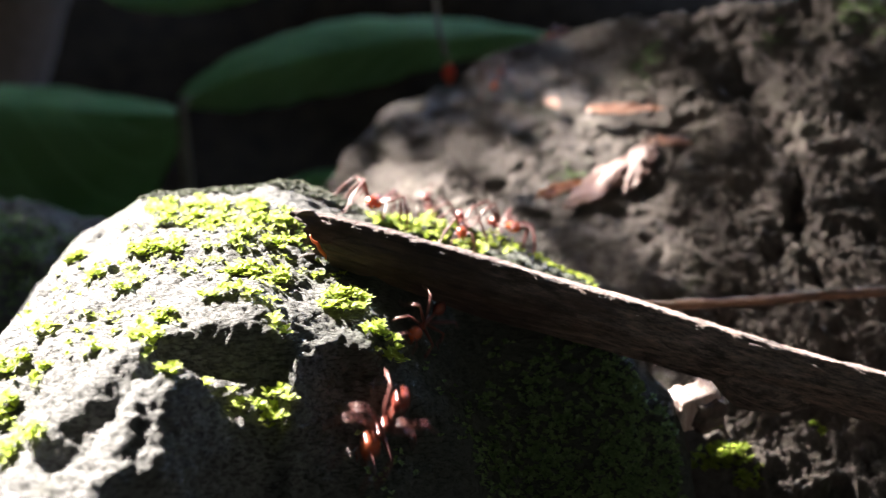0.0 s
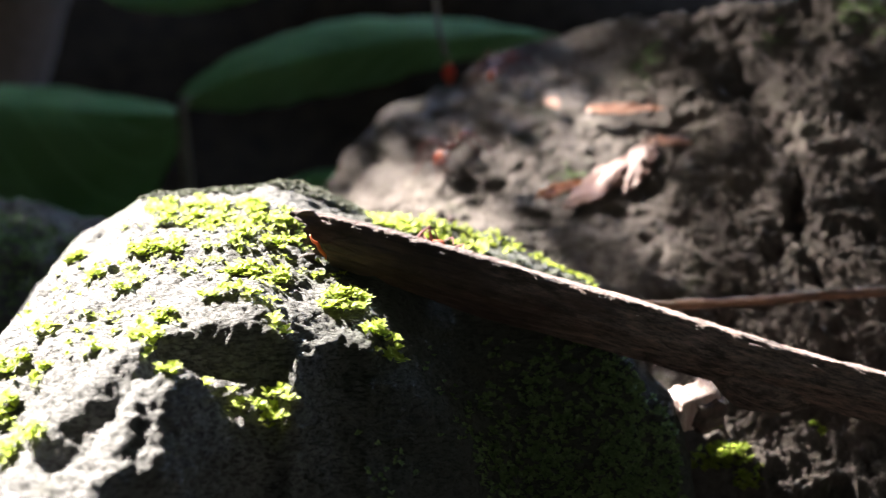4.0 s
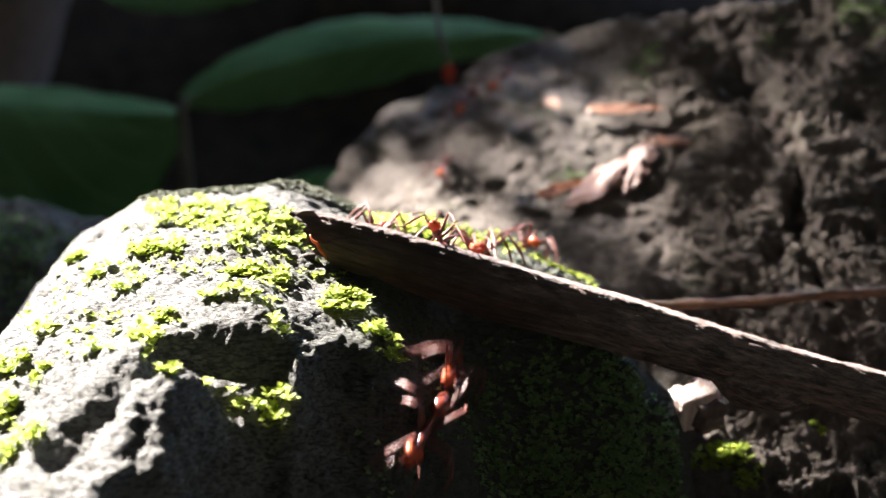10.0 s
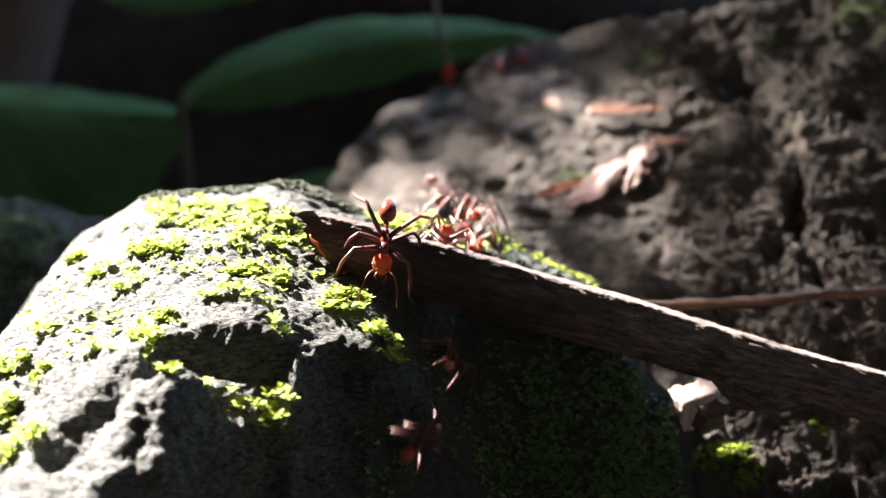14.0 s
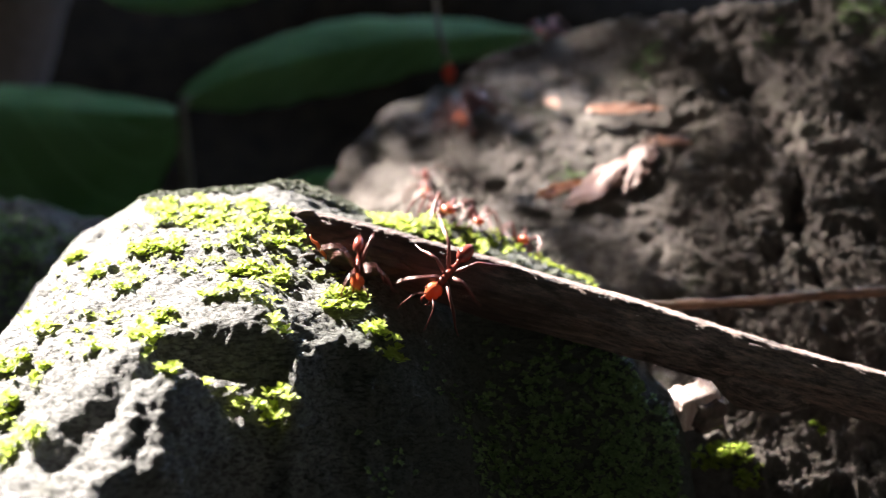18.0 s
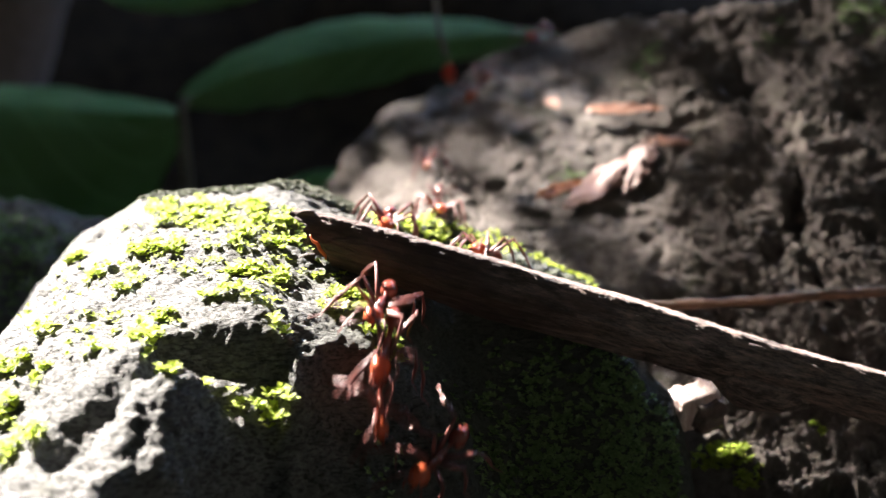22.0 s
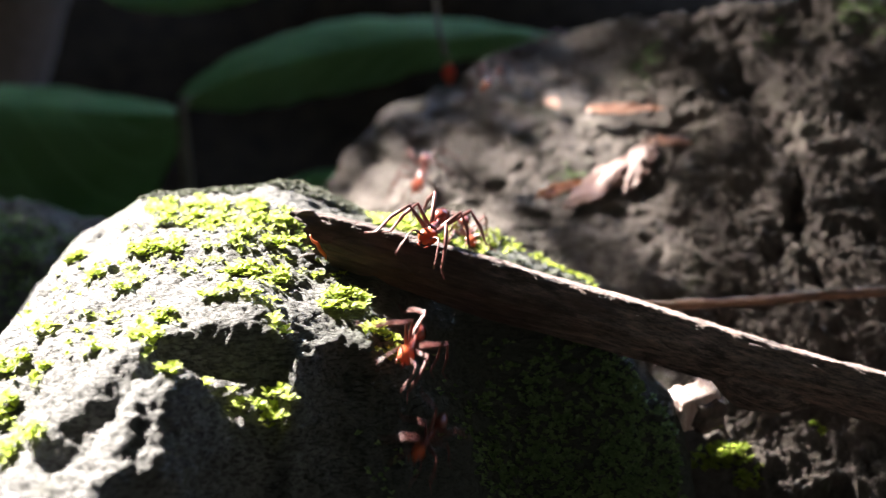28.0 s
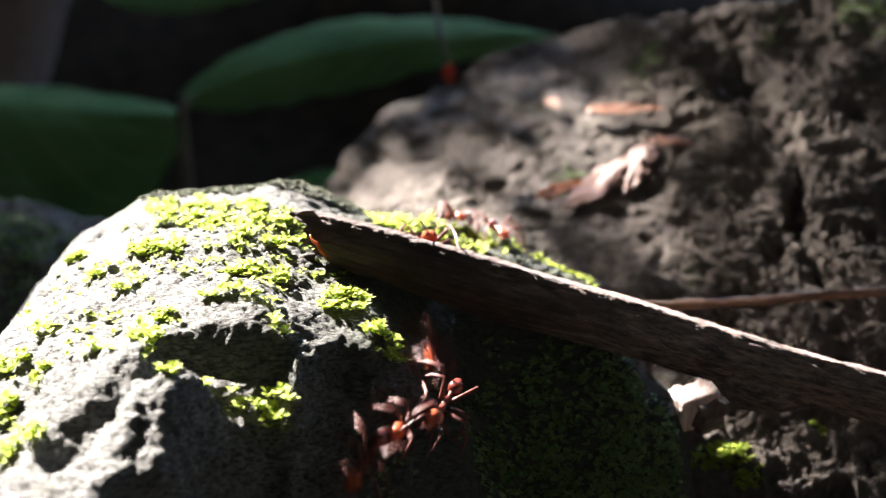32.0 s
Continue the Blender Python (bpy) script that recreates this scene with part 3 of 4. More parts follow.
# ---------------------------------------------------------------- leafy plants behind the stones
def leaf_bm(length, width, fold, droop, rows=28, cols=12, wave=0.04, seed=0.0, tip=1.0, near=1.0, ragged=0.0):
    """A pointed leaf along +x with a folded midrib and raised side veins; UVs follow it."""
    bm = bmesh.new()
    uv = bm.loops.layers.uv.new("UVMap")
    grid = []
    for i in range(rows + 1):
        t = i / rows
        half = 0.5 * width * (math.sin(math.pi * min(1, t * 0.985 + 0.012) ** 0.85) ** 0.75) * (1 - 0.25 * t * tip)
        row = []
        for j in range(cols + 1):
            s = j / cols * 2 - 1
            y = s * half * (near if s < 0 else 1.0) * (1 + ragged * fbm(Vector((t * 7 + seed, 3.0 if s < 0 else 9.0, seed)), 3, 0.7))
            z = abs(y) * math.tan(fold) - droop * length * t * t - 0.35 * abs(s) ** 2.2 * half
            z += wave * width * 0.5 * noise.noise(Vector((t * 5 + seed, s * 1.5, seed))) + 0.006 * width * math.sin((t * 15 - abs(s) * 2.2) * math.pi) * abs(s)
            row.append((bm.verts.new((length * t, y, z)), t, s))
        grid.append(row)
    for i in range(rows):
        for j in range(cols):
            q = (grid[i][j], grid[i + 1][j], grid[i + 1][j + 1], grid[i][j + 1])
            f = bm.faces.new([v[0] for v in q])
            for lp, (_, t, s) in zip(f.loops, q):
                lp[uv].uv = (t * 2, abs(s) * 0.6)
    return bm


def leaf_part(name, bm, material, parent, m, thick=0.0004, label=""):
    ob = part(name, bm, material, parent, label)
    ob.matrix_basis = m
    mod = ob.modifiers.new("thickness", "SOLIDIFY")
    mod.thickness = thick
    return ob


def aim(base, tip, up, roll=0):
    """A pose at base whose x axis points to tip and whose z axis leans to up."""
    x = (Vector(tip) - Vector(base)).normalized()
    z = Vector(up) - x * x.dot(Vector(up))
    z.normalize()
    y = z.cross(x)
    m = Matrix((x, y, z)).transposed().to_4x4()
    m.translation = base
    return m @ pose(0, 0, 0, roll, 0, 0)


plant = tagged(new("broad_leaf_plant"), "low plant with broad dark green leaves in the shade", "plant")
plant.location = (-0.105, 0.545, 0.0)
PB = Vector(plant.location)
node = Vector((-0.107, 0.50, 0.134))
part("stem", tube([p - PB for p in smooth_line([PB, (-0.108, 0.53, 0.06), node, (-0.103, 0.505, 0.145)], 24)], [0.0032 - 0.00006 * k for k in range(24)], 10, 0.15), M_STEM, plant)


def plant_leaf(base, tip, up, width, fold, droop, seed, near=1.0):
    length = (Vector(tip) - Vector(base)).length
    leaf = leaf_part("leaf", leaf_bm(length, width, fold, droop, seed=seed, near=near), M_LEAF, plant, aim(Vector(base) - PB, Vector(tip) - PB, up))
    rib = tube([(length * t, 0, -droop * length * t * t - 0.0004) for t in np.linspace(0, 0.97, 14)], [0.0011 * (1 - 0.85 * k / 13) for k in range(14)], 7)
    part("midrib", rib, M_LEAF, leaf)
    return leaf


plant_leaf((-0.107, 0.50, 0.143), (0.034, 0.515, 0.210), (0.05, -0.45, 0.89), 0.104, 0.06, 0.33, 1.0, 0.22)
plant_leaf((-0.108, 0.50, 0.137), (-0.290, 0.47, 0.148), (0.0, -0.62, 0.78), 0.142, -0.36, 0.02, 2.0)
plant_leaf((-0.088, 0.60, 0.080), (-0.038, 0.590, 0.103), (0.1, -0.9, 0.4), 0.030, 0.1, 0.04, 3.0)
plant_leaf((-0.155, 0.56, 0.190), (-0.060, 0.575, 0.200), (0.0, -0.4, 0.9), 0.05, 0.1, 0.02, 4.0)

tendril = tagged(new("hanging_tendril"), "thin dry tendril hanging with a small red petal", "tendril")
tendril.location = (-0.002, 0.455, 0.26)
TB = Vector(tendril.location)
part("thread", tube([p - TB for p in smooth_line([(-0.004, 0.455, 0.26), (-0.0035, 0.455, 0.20), (-0.002, 0.453, 0.175), (0.001, 0.450, 0.162)], 20)], [0.0009] * 20, 7, 0.2), M_THREAD, tendril)
leaf_part("petal", leaf_bm(0.008, 0.0055, 0.35, 0.1, 10, 6), M_RED, tendril, aim((0.004, -0.005, -0.1005), (0.0045, -0.007, -0.1075), (0.1, -1, 0.3)), label="small bright red petal")

# the grey stump behind, out of focus
trunk = tagged(new("tree_stump"), "grey broken tree stump standing behind in shade", "stump")
trunk.location = (-0.300, 0.78, 0.0)
tb = tube([(0.0080 * k - 0.075, 0, 0.022 * k - 0.02) for k in range(16)], [0.064 - 0.0006 * k + 0.03 * math.exp(-k) for k in range(16)], 40, 0.03, 4.0)
part("stump_bark", tb, M_TRUNK, trunk)


# added slender shrubs, outside the view, only hold up the shading foliage
def shrub(x, y, height, seed):
    thing = tagged(new("shrub"), "added unseen shrub stem holding up the shading leaves", "shrub", "shrubs round the stones")
    thing.location = (x, y, 0)
    rng = random.Random(seed)
    stem = smooth_line([(0, 0, -0.02), (rng.uniform(-0.1, 0.1), rng.uniform(-0.1, 0.1), height * 0.5), (rng.uniform(-0.2, 0.2), rng.uniform(-0.2, 0.2), height)], 20)
    part("stem", tube(stem, [0.022 * (1 - 0.03 * k) for k in range(20)], 10, 0.15, seed), M_TRUNK, thing)
    for k in range(5):
        p = stem[11 + k * 2 - (k == 4)]
        a = rng.uniform(0, 6.28)
        q = p + Vector((0.7 * math.cos(a), 0.7 * math.sin(a), 0.28))
        part("branch", tube(smooth_line([p, p.lerp(q, 0.5) + Vector((0, 0, 0.08)), q], 10), [0.011 * (1 - 0.08 * j) for j in range(10)], 7, 0.15, k), M_TRUNK, thing)


for k, (x, y, h) in enumerate(((1.1, -0.5, 1.4), (-1.2, -0.7, 1.4), (0.3, -1.5, 1.5), (1.5, 1.3, 1.5), (-2.2, 0.7, 1.5), (1.9, 0.2, 1.5), (-0.9, -2.0, 1.5))):
    shrub(x, y, h, 20 + k)


# ---------------------------------------------------------------- what lies on the stones
bpy.context.view_layer.update()
SOLID = [FRONT, BACK, SIDE, GROUND, bpy.data.objects["bark"]]


def drop(x, y, obs):
    """The highest point of some objects at (x, y), and the normal there."""
    best = None
    for ob in obs:
        inv = ob.matrix_world.inverted()
        hit, p, nrm, _ = ob.ray_cast(inv @ Vector((x, y, 1.0)), Vector((0, 0, -1)))
        if hit:
            p = ob.matrix_world @ p
            if best is None or p.z > best[0].z:
                best = (p, nrm.copy())
    return best or (Vector((x, y, 0.0)), Vector((0, 0, 1)))


def slope_at(x, y, obs, r):
    """A smoothed place and normal over a patch of radius r."""
    p = drop(x, y, obs)[0]
    a, b = drop(x - r, y, obs)[0], drop(x + r, y, obs)[0]
    c, d = drop(x, y - r, obs)[0], drop(x, y + r, obs)[0]
    return p, (b - a).cross(d - c).normalized()


# moss: rosettes of small pointed leaflets
def moss_clump(rng, cx, cy, rx, ry, count, leaflet, material, label, obs, patchy=False):
    base = drop(cx, cy, obs)[0]
    verts, faces = [], []
    for _ in range(count):
        a, r = rng.uniform(0, 2 * math.pi), math.sqrt(rng.random())
        gap = 1 + 0.5 * noise.noise(Vector((math.cos(a) * 1.6 + cx * 300, math.sin(a) * 1.6, cy * 300)))
        x, y = cx + rx * r * gap * math.cos(a), cy + ry * r * gap * math.sin(a)
        if patchy and noise.noise(Vector((x * 330, y * 330, 4))) < -0.02:
            continue
        p, nrm = drop(x, y, obs)
        axis = (Vector((0, 0, 1)) * 0.8 + nrm * 0.5 + Vector((rng.uniform(-0.4, 0.4), rng.uniform(-0.4, 0.4), 0))).normalized()
        side = axis.orthogonal().normalized()
        h = leaflet * rng.uniform(0.1, 0.8)
        n = rng.randint(5, 8)
        for k in range(n):
            q = 2 * math.pi * k / n + rng.uniform(-0.3, 0.3)
            out = (Matrix.Rotation(q, 3, axis) @ side)
            lift = rng.uniform(0.25, 1.1)
            u = (out + axis * lift).normalized()
            v = axis.cross(out).normalized()
            ln = leaflet * rng.uniform(0.75, 1.25)
            w = ln * rng.uniform(0.24, 0.36)
            root = p - base + axis * h * rng.uniform(0.3, 1.0)
            i = len(verts)
            curl = axis * ln * -0.12
            verts += [root, root + u * ln * 0.45 + v * w + axis * ln * 0.08, root + u * ln + curl, root + u * ln * 0.45 - v * w + axis * ln * 0.08, root + u * ln * 0.5]
            faces += [(i, i + 4, i + 1), (i + 1, i + 4, i + 2), (i + 4, i + 3, i + 2), (i, i + 3, i + 4)]
        i = len(verts)
        foot = p - base - nrm * 0.0006
        verts += [foot + side * 0.0001, foot - side * 0.0001, p - base + axis * h]
        faces.append((i, i + 1, i + 2))
    ob = mesh_object("moss_clump", verts, faces, material, smooth=False)
    ob.location = base
    return tagged(ob, label, "moss", "moss on the stones", kind="stuff")


def make_moss():
    rng = random.Random(11)
    bright = "bright yellow-green leafy moss lit by the sun on stone"
    # x, y, half widths, number of rosettes
    crest = [(-0.0600, 0.2740, 0.0085, 0.0050, 120), (-0.0584, 0.2650, 0.0045, 0.0040, 60), (-0.0490, 0.2660, 0.0095, 0.0075, 170),
             (-0.0400, 0.2610, 0.0085, 0.0070, 130), (-0.0316, 0.2565, 0.0060, 0.0060, 110), (-0.0389, 0.2480, 0.0070, 0.0040, 60),
             (-0.0602, 0.2500, 0.0060, 0.0038, 90), (-0.0797, 0.2620, 0.0024, 0.0022, 34), (-0.0690, 0.2460, 0.0055, 0.0026, 40),
             (-0.0345, 0.2365, 0.0068, 0.0026, 90), (-0.0410, 0.2340, 0.0030, 0.0020, 26)]
    slope = [(-0.0195, 0.2332, 0.0048, 0.0040, 90), (-0.0112, 0.2264, 0.0034, 0.0028, 64), (-0.0554, 0.2172, 0.0032, 0.0034, 40),
             (-0.0527, 0.2230, 0.0020, 0.0022, 22), (-0.0306, 0.2098, 0.0036, 0.0026, 40), (-0.0368, 0.2098, 0.0012, 0.0012, 9),
             (-0.0426, 0.2098, 0.0010, 0.0010, 8), (-0.0475, 0.2038, 0.0020, 0.0014, 14), (-0.0529, 0.2132, 0.0020, 0.0018, 14),
             (-0.0303, 0.2190, 0.0013, 0.0013, 9), (-0.0715, 0.1960, 0.0032, 0.0040, 40), (-0.0771, 0.2076, 0.0022, 0.0030, 30)]
    thin = [(-0.0764, 0.2250, 0.0030, 0.0022, 14), (-0.0638, 0.2154, 0.0016, 0.0018, 8), (-0.0727, 0.2137, 0.0016, 0.0016, 8),
            (-0.0420, 0.2255, 0.0050, 0.0012, 18), (-0.0340, 0.2245, 0.0030, 0.0012, 12), (-0.0799, 0.2187, 0.0035, 0.0040, 26),
            (-0.0640, 0.2360, 0.0030, 0.0020, 12), (-0.0110, 0.2840, 0.0065, 0.0050, 70), (-0.0030, 0.2845, 0.0055, 0.0050, 60)]
    for row in crest + slope + thin:
        moss_clump(rng, *row[:4], int(row[4] * (0.7 if row in crest else 0.5)), 0.0017, M_MOSS, bright, [FRONT], row in crest)
    for row in ((-0.060, 0.250, 0.022, 0.018, 110), (-0.038, 0.245, 0.018, 0.018, 110), (-0.066, 0.222, 0.016, 0.012, 60)):
        moss_clump(rng, *row, 0.0010, M_MOSS, "thin scattered moss shoots on the sunlit stone", [FRONT])
    ridge = [(0.0050, 0.2850, 0.0050, 0.0040, 50), (0.0130, 0.2850, 0.0065, 0.0040, 46), (0.0230, 0.2850, 0.0060, 0.0040, 34), (0.0310, 0.2840, 0.0050, 0.0040, 28), (0.0370, 0.2820, 0.0022, 0.0030, 18)]
    for row in ((-0.0120, 0.2800, 0.0060, 0.0040, 34), (-0.0030, 0.2790, 0.0070, 0.0040, 40), (0.0070, 0.2790, 0.0070, 0.0040, 36)):
        moss_clump(rng, *row, 0.0016, M_MOSS, bright, [FRONT], True)
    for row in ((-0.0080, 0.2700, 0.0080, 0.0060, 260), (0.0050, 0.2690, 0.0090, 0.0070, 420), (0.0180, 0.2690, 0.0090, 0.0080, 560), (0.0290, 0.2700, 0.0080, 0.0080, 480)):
        moss_clump(rng, *row, 0.0009, M_CREST_SHADE, "dark short moss between the stick and the ridge", [FRONT])
    for row in ridge:
        moss_clump(rng, *row, 0.0010, M_SHORT, "short yellow-green moss along the ridge of the stone", [FRONT])
    for row in ((0.0600, 0.2628, 0.0036, 0.0026, 46), (0.0650, 0.2610, 0.0040, 0.0026, 50), (0.0675, 0.2560, 0.0028, 0.0030, 36), (0.0844, 0.2635, 0.0018, 0.0020, 14)):
        moss_clump(rng, *row, 0.0013, M_MOSS, "small green moss tuft on the dark boulder", [BACK])
    for row in ((0.0648, 0.3852, 0.0050, 0.0050, 30), (0.1280, 0.3720, 0.0090, 0.0070, 70), (0.0349, 0.3452, 0.0050, 0.0040, 24), (0.098, 0.372, 0.004, 0.004, 14)):
        moss_clump(rng, *row, 0.0012, M_CARPET, "faint green moss film on the dark boulder", [BACK])
    for row in ((0.0180, 0.2400, 0.0110, 0.0100, 420), (0.0300, 0.2420, 0.0130, 0.0110, 1000), (0.0420, 0.2400, 0.0110, 0.0120, 1100), (0.0500, 0.2380, 0.0070, 0.0150, 800),
                (0.0130, 0.2280, 0.0080, 0.0080, 220), (0.0280, 0.2260, 0.0130, 0.0100, 1100), (0.0430, 0.2250, 0.0110, 0.0120, 1100), (0.0240, 0.2090, 0.0140, 0.0100, 800)):
        moss_clump(rng, *row, 0.0010, M_CARPET, "dark green carpet moss on the shaded face of the stone", [FRONT])
    for row in ((0.0050, 0.2300, 0.0090, 0.0100, 90), (-0.0080, 0.2100, 0.0120, 0.0080, 80), (-0.0300, 0.1960, 0.0120, 0.0060, 60)):
        moss_clump(rng, *row, 0.0009, M_CARPET, "thin dark moss on the bare shaded face of the stone", [FRONT], True)
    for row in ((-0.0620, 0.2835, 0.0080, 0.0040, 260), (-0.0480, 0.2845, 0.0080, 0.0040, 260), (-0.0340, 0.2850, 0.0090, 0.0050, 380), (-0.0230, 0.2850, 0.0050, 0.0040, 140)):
        moss_clump(rng, *row, 0.0008, M_CREST_SHADE, "dark short moss on the crest of the stone", [FRONT])
    for row in ((-0.110, 0.325, 0.030, 0.030, 900), (-0.140, 0.330, 0.030, 0.030, 900)):
        moss_clump(rng, *row, 0.0012, M_CARPET, "dark fuzzy moss on the shaded stone", [SIDE])


make_moss()


# dead leaves lying on the boulder
def dead_leaf(name, label, base, tip, width, fold, droop, material, seed, lift=0.0012, torn=0.0, ragged=0.35):
    b, nb = slope_at(*base, [BACK], 0.006)
    t, nt_ = slope_at(*tip, [BACK], 0.006)
    length = (t - b).length
    bm = leaf_bm(length, width, fold, droop, 34, 14, 0.22, seed, ragged=ragged)
    if torn:
        bm.faces.ensure_lookup_table()
        gone = [f for f in bm.faces if noise.noise(Vector((f.calc_center_median().x * 140 + seed, f.calc_center_median().y * 170, seed))) > torn]
        bmesh.ops.delete(bm, geom=gone, context="FACES")
    ob = leaf_part(name, bm, material, None, aim(b + nb * lift, t + nt_ * lift, nb + Vector((0, -0.3, 0.2))), 0.0003, "")
    return tagged(ob, label, "dead leaf", "dead leaves on the boulder")


dead_leaf("dead_leaf", "long pinkish tan dead leaf lying on the boulder", (0.0340, 0.3345), (0.0640, 0.3530), 0.0105, 0.10, 0.02, M_DRY, 4.0, 0.0026, 0.0, 0.25)
dead_leaf("dead_leaf", "torn pale lobe of a dead leaf on the boulder", (0.0610, 0.3500), (0.0505, 0.3370), 0.0075, 0.15, 0.04, M_DRY, 5.0, 0.0026, 0.36, 0.5)
dead_leaf("dead_leaf", "narrow rolled tan dead leaf on the boulder", (0.0430, 0.3690), (0.0660, 0.3620), 0.0055, 0.5, -0.03, M_TAN, 7.0, 0.0030)
dead_leaf("dead_leaf", "tiny curled tan dead leaf on the boulder", (0.0325, 0.3760), (0.0350, 0.3700), 0.0050, 0.5, -0.1, M_TAN, 9.0, 0.003)
dead_leaf("dead_leaf", "narrow rust brown strip of dead leaf on the boulder", (0.0260, 0.3375), (0.0390, 0.3440), 0.0042, 0.5, 0.0, M_RUST, 11.0, 0.0035)
dead_leaf("dead_leaf", "small reddish dead leaf stalk on the boulder", (0.0600, 0.3500), (0.0710, 0.3455), 0.0040, 0.5, 0.05, M_TAN, 13.0, 0.0035)


# ---------------------------------------------------------------- the ants
def chitin(name, a, c, rough, through_light):
    m, nt, b = nodes_of(name)
    n = tex(nt, "ShaderNodeTexNoise", 900, Detail=4.0)
    rnd = nt.nodes.new("ShaderNodeObjectInfo").outputs["Random"]
    col = mixed(nt, ramp(nt, n, [(0.3, a), (0.7, c)]), c, rnd)
    nt.links.new(col, b.inputs["Base Color"])
    b.inputs["Roughness"].default_value = rough
    bumped(nt, b, (n, 0.2, 0.0001))
    t = nt.nodes.new("ShaderNodeBsdfTranslucent")
    nt.links.new(col, t.inputs[0])
    mx = add(nt, "ShaderNodeMixShader", Fac=through_light)
    nt.links.new(b.outputs[0], mx.inputs[1])
    nt.links.new(t.outputs[0], mx.inputs[2])
    nt.links.new(mx.outputs[0], nt.nodes["Material Output"].inputs[0])
    return m


M_HEAD = chitin("orange_red_chitin", (0.32, 0.055, 0.024), (0.45, 0.10, 0.042), 0.25, 0.3)
M_BODY = chitin("red_brown_chitin", (0.10, 0.021, 0.016), (0.18, 0.040, 0.029), 0.2, 0.18)
M_LEG = chitin("reddish_leg_chitin", (0.085, 0.024, 0.021), (0.15, 0.050, 0.044), 0.42, 0.2)


def blob(bm, x, z, rx, ry, rz, tilt=0.0, taper=0.0):
    m = pose(x, 0, z, 0, tilt, 0) @ Matrix.Diagonal((rx, ry, rz, 1))
    made = bmesh.ops.create_uvsphere(bm, u_segments=14, v_segments=10, radius=1.0, matrix=pose(0, 0, 0, 0, 90, 0))["verts"]
    for v in made:
        s = 1 - taper * v.co.x
        v.co.y, v.co.z = v.co.y * s, v.co.z * s
        v.co = m @ v.co
    return bm


def make_ant():
    ant = tagged(new("ant"), "long-legged red-brown ant with orange head running over the stones", "ant", "ants on the trail")
    h = 0.0036
    ant.scale = (0.98, 0.98, 0.98)
    head = part("head", blob(bmesh.new(), 0.0048, h + 0.0001, 0.0019, 0.0017, 0.0013, 12, 0.15), M_HEAD, ant, "large glossy orange head")
    bm = blob(bmesh.new(), 0.0020, h + 0.0002, 0.0014, 0.0009, 0.0010)
    blob(bm, 0.0004, h + 0.0001, 0.0013, 0.0008, 0.0009)
    blob(bm, -0.0010, h - 0.0002, 0.0011, 0.0007, 0.0007)
    part("thorax", bm, M_BODY, ant)
    bm = blob(bmesh.new(), -0.0023, h - 0.0003, 0.0006, 0.0004, 0.0006)
    part("waist", blob(bm, -0.0031, h - 0.0003, 0.0006, 0.0005, 0.0006), M_BODY, ant)
    part("gaster", blob(bmesh.new(), -0.0053, h - 0.0002, 0.0022, 0.0015, 0.0014, -6, -0.2), M_BODY, ant, "dark glossy red-brown abdomen")
    for s in (1, -1):
        mand = [(0.0062, 0.0006 * s, h - 0.0003), (0.0071, 0.0009 * s, h - 0.0005), (0.0077, 0.0003 * s, h - 0.0006)]
        part("mandible", tube(smooth_line(mand, 6), [0.0003, 0.0003, 0.00026, 0.0002, 0.00015, 0.00006], 7), M_BODY, head)
        ante = [(0.0060, 0.0007 * s, h + 0.0007), (0.0075, 0.0022 * s, h + 0.0018), (0.0098, 0.0030 * s, h + 0.0002), (0.0115, 0.0034 * s, h - 0.0016)]
        part("antenna", tube(smooth_line(ante, 12), [0.00016] * 12, 6), M_LEG, head)
        bm = bmesh.new()
        bmesh.ops.create_icosphere(bm, subdivisions=1, radius=0.00028, matrix=pose(0.0050, 0.0016 * s, h + 0.0005))
        part("eye", bm, M_BODY, head)
        for k, (hx, fwd) in enumerate(((0.0016, 0.0048), (0.0004, -0.0003), (-0.0008, -0.0056))):
            hip = Vector((hx, 0.0007 * s, h - 0.0004))
            knee = Vector((fwd * 0.62, 0.0034 * s, 0.0040))
            shin = Vector((fwd * 1.22, 0.0062 * s, -h + 0.0012))
            toe = Vector((fwd * 1.45, 0.0078 * s, -h + 0.0004))
            pts = [Vector((0, 0, 0)), knee * 0.25, knee, knee.lerp(shin, 0.5) + Vector((0, 0.0003 * s, 0.0003)), shin, toe]
            ob = part("leg", tube(pts, [0.00030, 0.00046, 0.00029, 0.00034, 0.00020, 0.00010], 8), M_LEG, ant)
            ob.location = hip
    return ant


FIRST_ANT = make_ant()
ANTS = [FIRST_ANT] + [copy_thing(FIRST_ANT, Matrix()) for _ in range(41)]
for k, ant in enumerate(ANTS):       # workers of several sizes
    size = (1.18, 0.84, 1.02, 0.80, 1.10, 0.90, 0.98)[k % 7]
    ant.scale = (size, size, size)
    if size > 1.05:
        tagged(ant, "large long-legged red-brown ant with orange head running over stones")
    elif size < 0.9:
        tagged(ant, "small long-legged red-brown worker ant running over the stones")



def foothold(x, y):
    """Where an ant's body rests over (x, y), and which way is up there; steps are taken in stride."""
    p, up = slope_at(x, y, SOLID, 0.0045)
    mean = sum(drop(x, y + d, SOLID)[0].z for d in (-0.005, -0.0025, 0.0, 0.0025, 0.005)) / 5
    return Vector((p.x, p.y, max(p.z, mean) - 0.0006)), up


